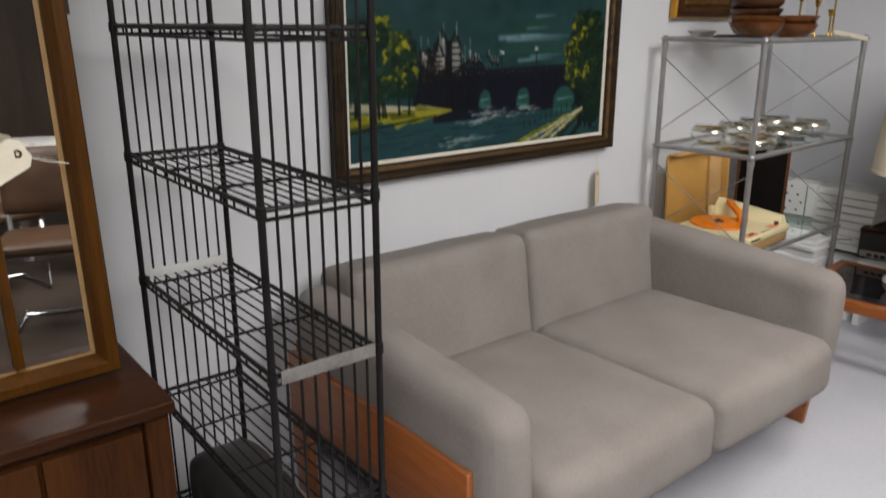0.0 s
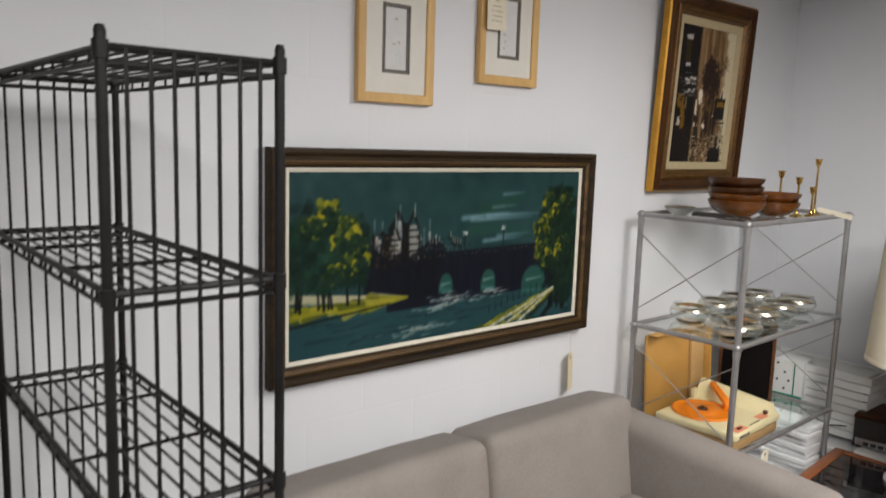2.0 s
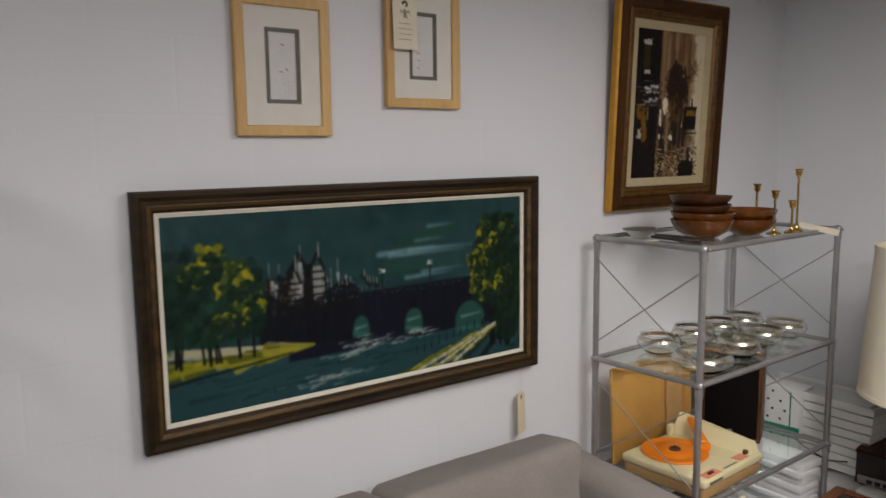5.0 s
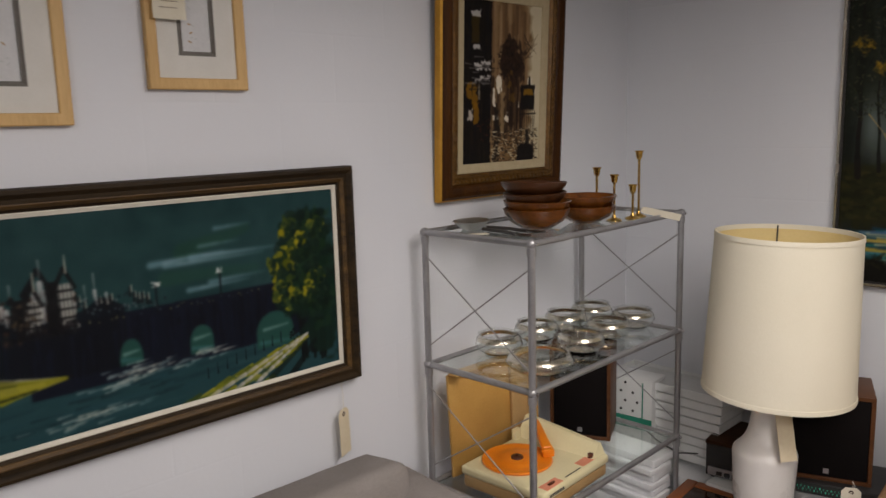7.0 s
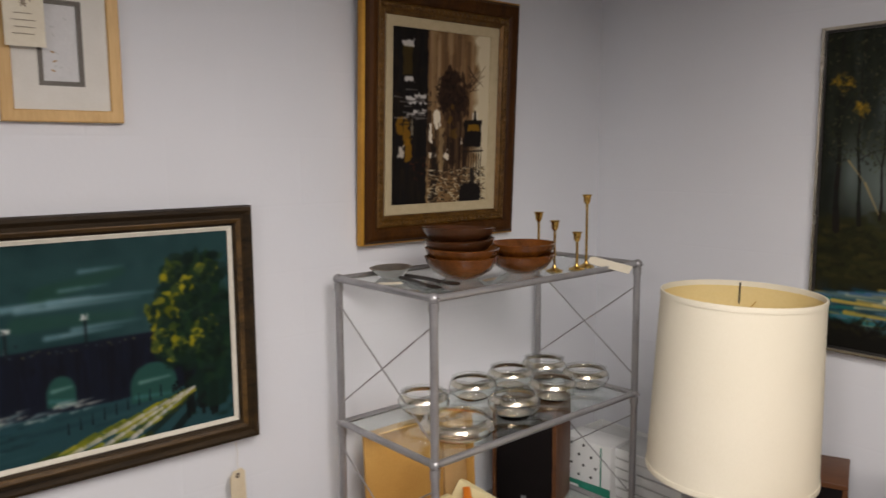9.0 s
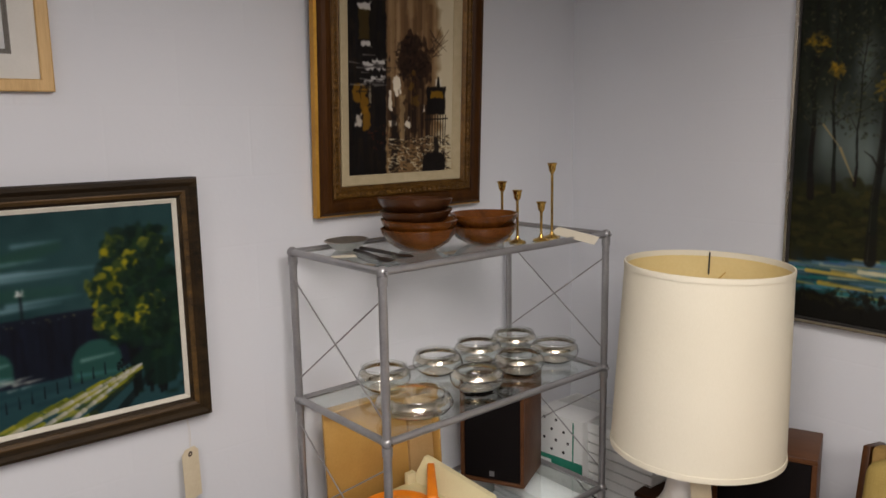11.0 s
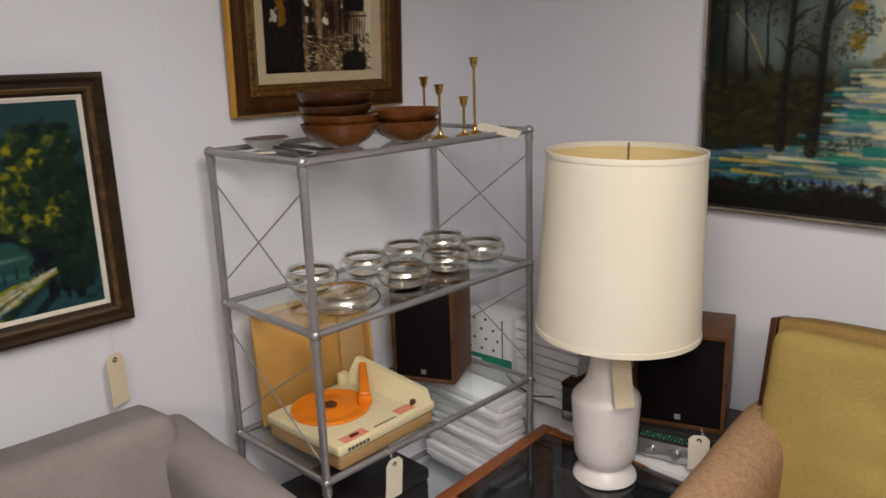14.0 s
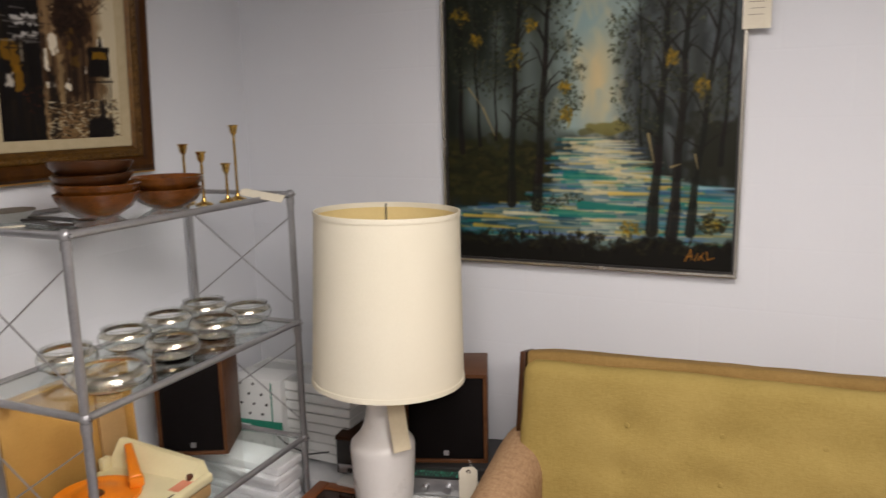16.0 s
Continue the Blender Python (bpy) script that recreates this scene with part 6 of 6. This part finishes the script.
part("fascia", box(-0.158, 0.158, -0.127, -0.1205, 0.008, 0.068, 0.002), M_ALU, rv, "brushed aluminium fascia")
part("dial_window", box(-0.15, 0.15, -0.124, -0.1205, 0.072, 0.108), M_BLACK, rv)
for k in range(30):
    part("dial_mark", box(-0.135 + k * 0.006, -0.1335 + k * 0.006 + 0.002 * (k % 3 == 0), -0.1255, -0.1242, 0.080 + 0.010 * (k % 2), 0.0855 + 0.010 * (k % 2) + 0.0015 * (k % 5 == 0)), M_DIAL, rv, "glowing green dial mark")
part("pilot_lamp", box(0.055, 0.061, -0.126, -0.1242, 0.080, 0.086), M_RED, rv)
for kx, kr in ((-0.10, 0.012), (-0.02, 0.016), (0.06, 0.016), (0.11, 0.010)):
    part("knob", rod((kx, -0.127, 0.038), (kx, -0.147, 0.038), kr, 16, r1=kr * 0.9), M_ALU, rv)
loudspeaker(pose(-0.300, -1.018, 0.4475, 0, 0, -69), 0.285, 0.320, 0.225, "walnut loudspeaker with black grille on top of the receiver")
tag_card(pose(-0.352, -1.120, 0.470, 0, 0, -60), 0.062, 0.115, "manila price tag hung on the receiver", string_to=(0.005, 0.01, 0.02), bars=0, material=M_TAG_PALE)
cbl = part("cable", tube([(-0.345, -0.56, 0.42), (-0.37, -0.49, 0.41), (-0.385, -0.40, 0.44), (-0.35, -0.30, 0.47)], 0.003, 6), M_CABLE)
tagged(cbl, "thin black cable draped over the corner boxes", "cable")

# ---------------------------------------------------------------- side table and lamp
TZ = 0.322
tb = thing("side_table", "low teak side table with a smoked glass top", "side table", pose(-0.378, -0.536, 0, 0, 0, 5.0))
TWX, TWY = 0.60, 0.64
for nm, b, mt in (("top_rail", box(-TWX, 0, -0.045, 0.0, TZ - 0.05, TZ, 0.006, 3), M_TEAK_X), ("top_rail", box(-TWX, 0, -TWY, -TWY + 0.045, TZ - 0.05, TZ, 0.006, 3), M_TEAK_X),
                  ("top_rail", box(-TWX, -TWX + 0.045, -TWY + 0.0455, -0.0455, TZ - 0.05, TZ, 0.006, 3), M_TEAK), ("top_rail", box(-0.045, 0, -TWY + 0.0455, -0.0455, TZ - 0.05, TZ, 0.006, 3), M_TEAK)):
    part(nm, b, mt, tb)
for x in (-TWX + 0.004, -0.049):
    for y in (-TWY + 0.004, -0.049):
        part("leg", box(x, x + 0.045, y, y + 0.045, 0.0, TZ - 0.0505, 0.005), M_TEAK, tb)
for y in (-TWY + 0.02, -0.03):
    part("stretcher", rod((-TWX + 0.03, y, 0.12), (-0.03, y, 0.12), 0.006, 8), M_BLACK, tb)
pane = part("glass_top", box(-TWX + 0.0455, -0.0455, -TWY + 0.046, -0.046, TZ - 0.014, TZ - 0.006), M_SMOKE, tb, "smoked glass pane")
pane.visible_shadow = False

LXc, LYc, LB = -0.514, -0.890, TZ - 0.0055
lp = thing("table_lamp", "white ceramic table lamp with a tall cream drum shade", "lamp", pose(LXc, LYc, LB, 0.0, 0.0, 0))
part("base", lathe([(0, 0), (0.092, 0), (0.099, 0.005), (0.097, 0.016), (0.080, 0.036), (0.070, 0.047), (0.073, 0.053), (0.086, 0.064), (0.094, 0.082), (0.098, 0.12), (0.105, 0.250), (0.1055, 0.266), (0.102, 0.280), (0.090, 0.293), (0.074, 0.310), (0.060, 0.338), (0.052, 0.370), (0.047, 0.41), (0.041, 0.445), (0, 0.445)], 56), M_CERAMIC, lp)
part("neck", rod((0, 0, 0.405), (0, 0, 0.52), 0.012, 16), M_BRASS, lp)
part("socket", rod((0, 0, 0.52), (0, 0, 0.60), 0.019, 16), M_BRASS, lp)
part("bulb", moved(lathe([(0.013, 0), (0.014, 0.02), (0.030, 0.06), (0.031, 0.08), (0.02, 0.105), (0, 0.11)], 20), pose(0, 0, 0.60)), M_CERAMIC, lp)
harp = tube([(0.015, 0, 0.53), (0.05, 0, 0.62), (0.06, 0, 0.75), (0.035, 0, 0.90), (0.0, 0, 0.953), (-0.035, 0, 0.90), (-0.06, 0, 0.75), (-0.05, 0, 0.62), (-0.015, 0, 0.53)], 0.0022, 6)
part("harp", harp, M_BRASS, lp)
Z0, Z1, R0, R1 = 0.496, 1.029, 0.2405, 0.2235
outer = lathe([(R0, Z0), (R1, Z1), (R1 - 0.0012, Z1), (R0 - 0.0012, Z0)], 72, close=True)
sh = part("shade", outer, M_SHADE, lp, "cream linen drum shade", m=pose(0.006, -0.028, 0.0) @ pose(0, 0, 0.5, 1.1, 0.9, 0) @ pose(0, 0, -0.5))
part("shade_lining", lathe([(R0 - 0.0016, Z0 + 0.002), (R1 - 0.0016, Z1 - 0.002), (R1 - 0.0026, Z1 - 0.002), (R0 - 0.0026, Z0 + 0.002)], 72, close=True), M_SHADE_IN, sh, "yellowed lining")
for zc, rc in ((Z0 + 0.006, R0), (Z1 - 0.006, R1)):
    part("trim_band", lathe([(rc - 0.003, zc - 0.008), (rc + 0.002, zc - 0.008), (rc + 0.0025, zc), (rc + 0.0015, zc + 0.008), (rc - 0.003, zc + 0.008)], 72, close=True), M_SHADE, sh, "cream binding")
sang = math.radians(30)
part("seam", box(-0.0025, 0.0025, -0.001, 0.001, Z1 - 0.07, Z1 - 0.002), M_CABLE, sh, "dark seam inside the shade", m=pose((R1 - 0.005) * math.cos(sang), (R1 - 0.005) * math.sin(sang), 0, 0, 0, 120))
for k in range(3):
    ang = k * 2.094 + 0.3
    part("spider_arm", tube([(0, 0, Z1 - 0.075), ((R1 - 0.006) * math.cos(ang), (R1 - 0.006) * math.sin(ang), Z1 - 0.060)], 0.0018, 6), M_BRASS, sh)
tag_card(pose(LXc - 0.030, LYc - 0.060, 0.800, -16, 1, -34), 0.060, 0.205, "cream price tag tied to the lamp's neck", bars=0, material=M_TAG)

# ---------------------------------------------------------------- olive sofa
os_ = thing("sofa", "olive button-tufted sofa with tan upholstered arms", "sofa", pose(-0.07, -1.247, 0.008, 0, 0, -85.6))
OL = 1.95
back = cushion(OL - 0.05, 0.165, 0.50, 0.045, (0, 0.012, 0.0), 44, seed=9, wrinkle=0.004)
btns = [(-OL / 2 + 0.05 + 0.30 + k * 0.262, zz) for k in range(6) for zz in (0.09, -0.045)]
for v in back.verts:
    if v.co.y < 0:
        for bx_, bz_ in btns:
            d2 = ((v.co.x - bx_) / 0.055) ** 2 + ((v.co.z - bz_) / 0.045) ** 2
            v.co.y += 0.018 * math.exp(-d2)
BM = pose(OL / 2 + 0.03, -0.315, 0.615, -13, 0, 0)
bk_ = part("back_cushion", moved(back, BM), M_OLIVE, os_, "olive buttoned back")
for bx_, bz_ in btns:
    own = lathe([(0, -0.002), (0.006, -0.0015), (0.0075, 0.0), (0.006, 0.0015), (0, 0.002)], 14)
    part("button", moved(own, BM @ pose(bx_, -0.079, bz_, 90, 0, 0)), M_OLIVE, bk_)
top = cushion(OL - 0.05, 0.150, 0.075, 0.020, (0, 0, 0.003), 24, seed=4, wrinkle=0.004)
part("top_roll", moved(top, BM @ pose(-0.0, 0.055, 0.240)), M_TOP, os_, "ochre padded top rail")
part("back_frame", moved(box(-OL / 2 + 0.02, OL / 2 - 0.02, 0.085, 0.135, -0.52, 0.25, 0.006), BM), M_TAN, os_)
part("end_strip", moved(box(-OL / 2 - 0.002, -OL / 2 + 0.018, 0.0, 0.132, -0.45, 0.268, 0.004), BM), M_WALNUT_Z, os_, "dark wood end strip")
for s, xa in ((-1, 0.055), (1, OL - 0.055)):
    c = cushion(0.155, 0.80, 0.40, 0.072, (0.012, 0.01, 0.01), 16, seed=6 + s)
    for v in c.verts:
        k = (v.co.y + 0.40) / 0.80
        if v.co.z > 0:
            v.co.z += 0.085 * (k - 0.6)
    part("arm", moved(c, pose(xa - 0.0, -0.60, 0.405)), M_TAN, os_, "tan upholstered arm")
for k in range(2):
    c = cushion(0.885, 0.66, 0.18, 0.06, (0.0, 0.01, 0.015), 14, seed=12 + k)
    part("seat_cushion", moved(c, pose(0.585 + k * 0.895, -0.72, 0.345)), M_TAN, os_, "tan seat cushion")
part("base", box(0.06, OL - 0.06, -0.97, -0.14, 0.14, 0.26, 0.01), M_TAN, os_)
for x in (0.1, OL - 0.1):
    for y in (-0.92, -0.2):
        part("leg", rod((x, y, 0.145), (x, y, -0.008), 0.024, 12, r1=0.014), M_WALNUT_Z, os_)

# ---------------------------------------------------------------- dining set seen in the mirror
# added carpet, darkens the floor that the mirror reflects
rug = part("carpet", box(-6.4, -1.6, -6.2, -1.95, 0.0, 0.008, 0.003), M_CARPET)
tagged(rug, "dark brown carpet added to darken the mirrored floor", "carpet")
dt = thing("dining_table", "round white-topped dining table on a chrome pedestal", "table", pose(-3.25, -4.70, 0.008))
part("tabletop", lathe([(0, 0.715), (0.52, 0.715), (0.53, 0.72), (0.53, 0.74), (0.52, 0.745), (0, 0.745)], 56), M_LAMINATE, dt)
part("pedestal", lathe([(0, 0.03), (0.04, 0.03), (0.035, 0.3), (0.04, 0.715), (0, 0.715)], 24), M_CHROME, dt)
part("foot", lathe([(0, 0), (0.30, 0), (0.30, 0.01), (0.05, 0.035), (0, 0.035)], 40), M_CHROME, dt)


def cantilever_chair(m):
    c = thing("dining_chair", "brown vinyl cantilever chair on a chrome frame", "chair", m, "dining chairs")
    part("seat", moved(cushion(0.45, 0.43, 0.06, 0.028, (0, 0, 0.012), 8, wrinkle=0.001), pose(0, 0, 0.46)), M_VINYL, c)
    part("backrest", moved(cushion(0.44, 0.055, 0.34, 0.026, (0, 0.012, 0), 8, wrinkle=0.001), pose(0, 0.215, 0.73, -10, 0, 0)), M_VINYL, c)
    for s in (-1, 1):
        part("frame_tube", tube([(s * 0.2, 0.245, 0.85), (s * 0.2, 0.205, 0.5), (s * 0.2, 0.18, 0.43), (s * 0.2, -0.18, 0.43), (s * 0.2, -0.205, 0.40), (s * 0.2, -0.205, 0.04), (s * 0.2, -0.18, 0.012), (s * 0.2, 0.22, 0.012)], 0.011, 10), M_CHROME, c)
    part("cross_tube", rod((-0.2, 0.22, 0.012), (0.2, 0.22, 0.012), 0.011, 10), M_CHROME, c)
    return c


c0 = cantilever_chair(pose(-3.42, -2.98, 0.008, 0, 0, 200))
for cx, cy, rz in ((-2.75, -3.75, 150), (-3.55, -3.85, 170), (-4.1, -4.4, -120), (-2.5, -4.9, 80)):
    copy_thing(c0, pose(cx, cy, 0.008, 0, 0, rz))
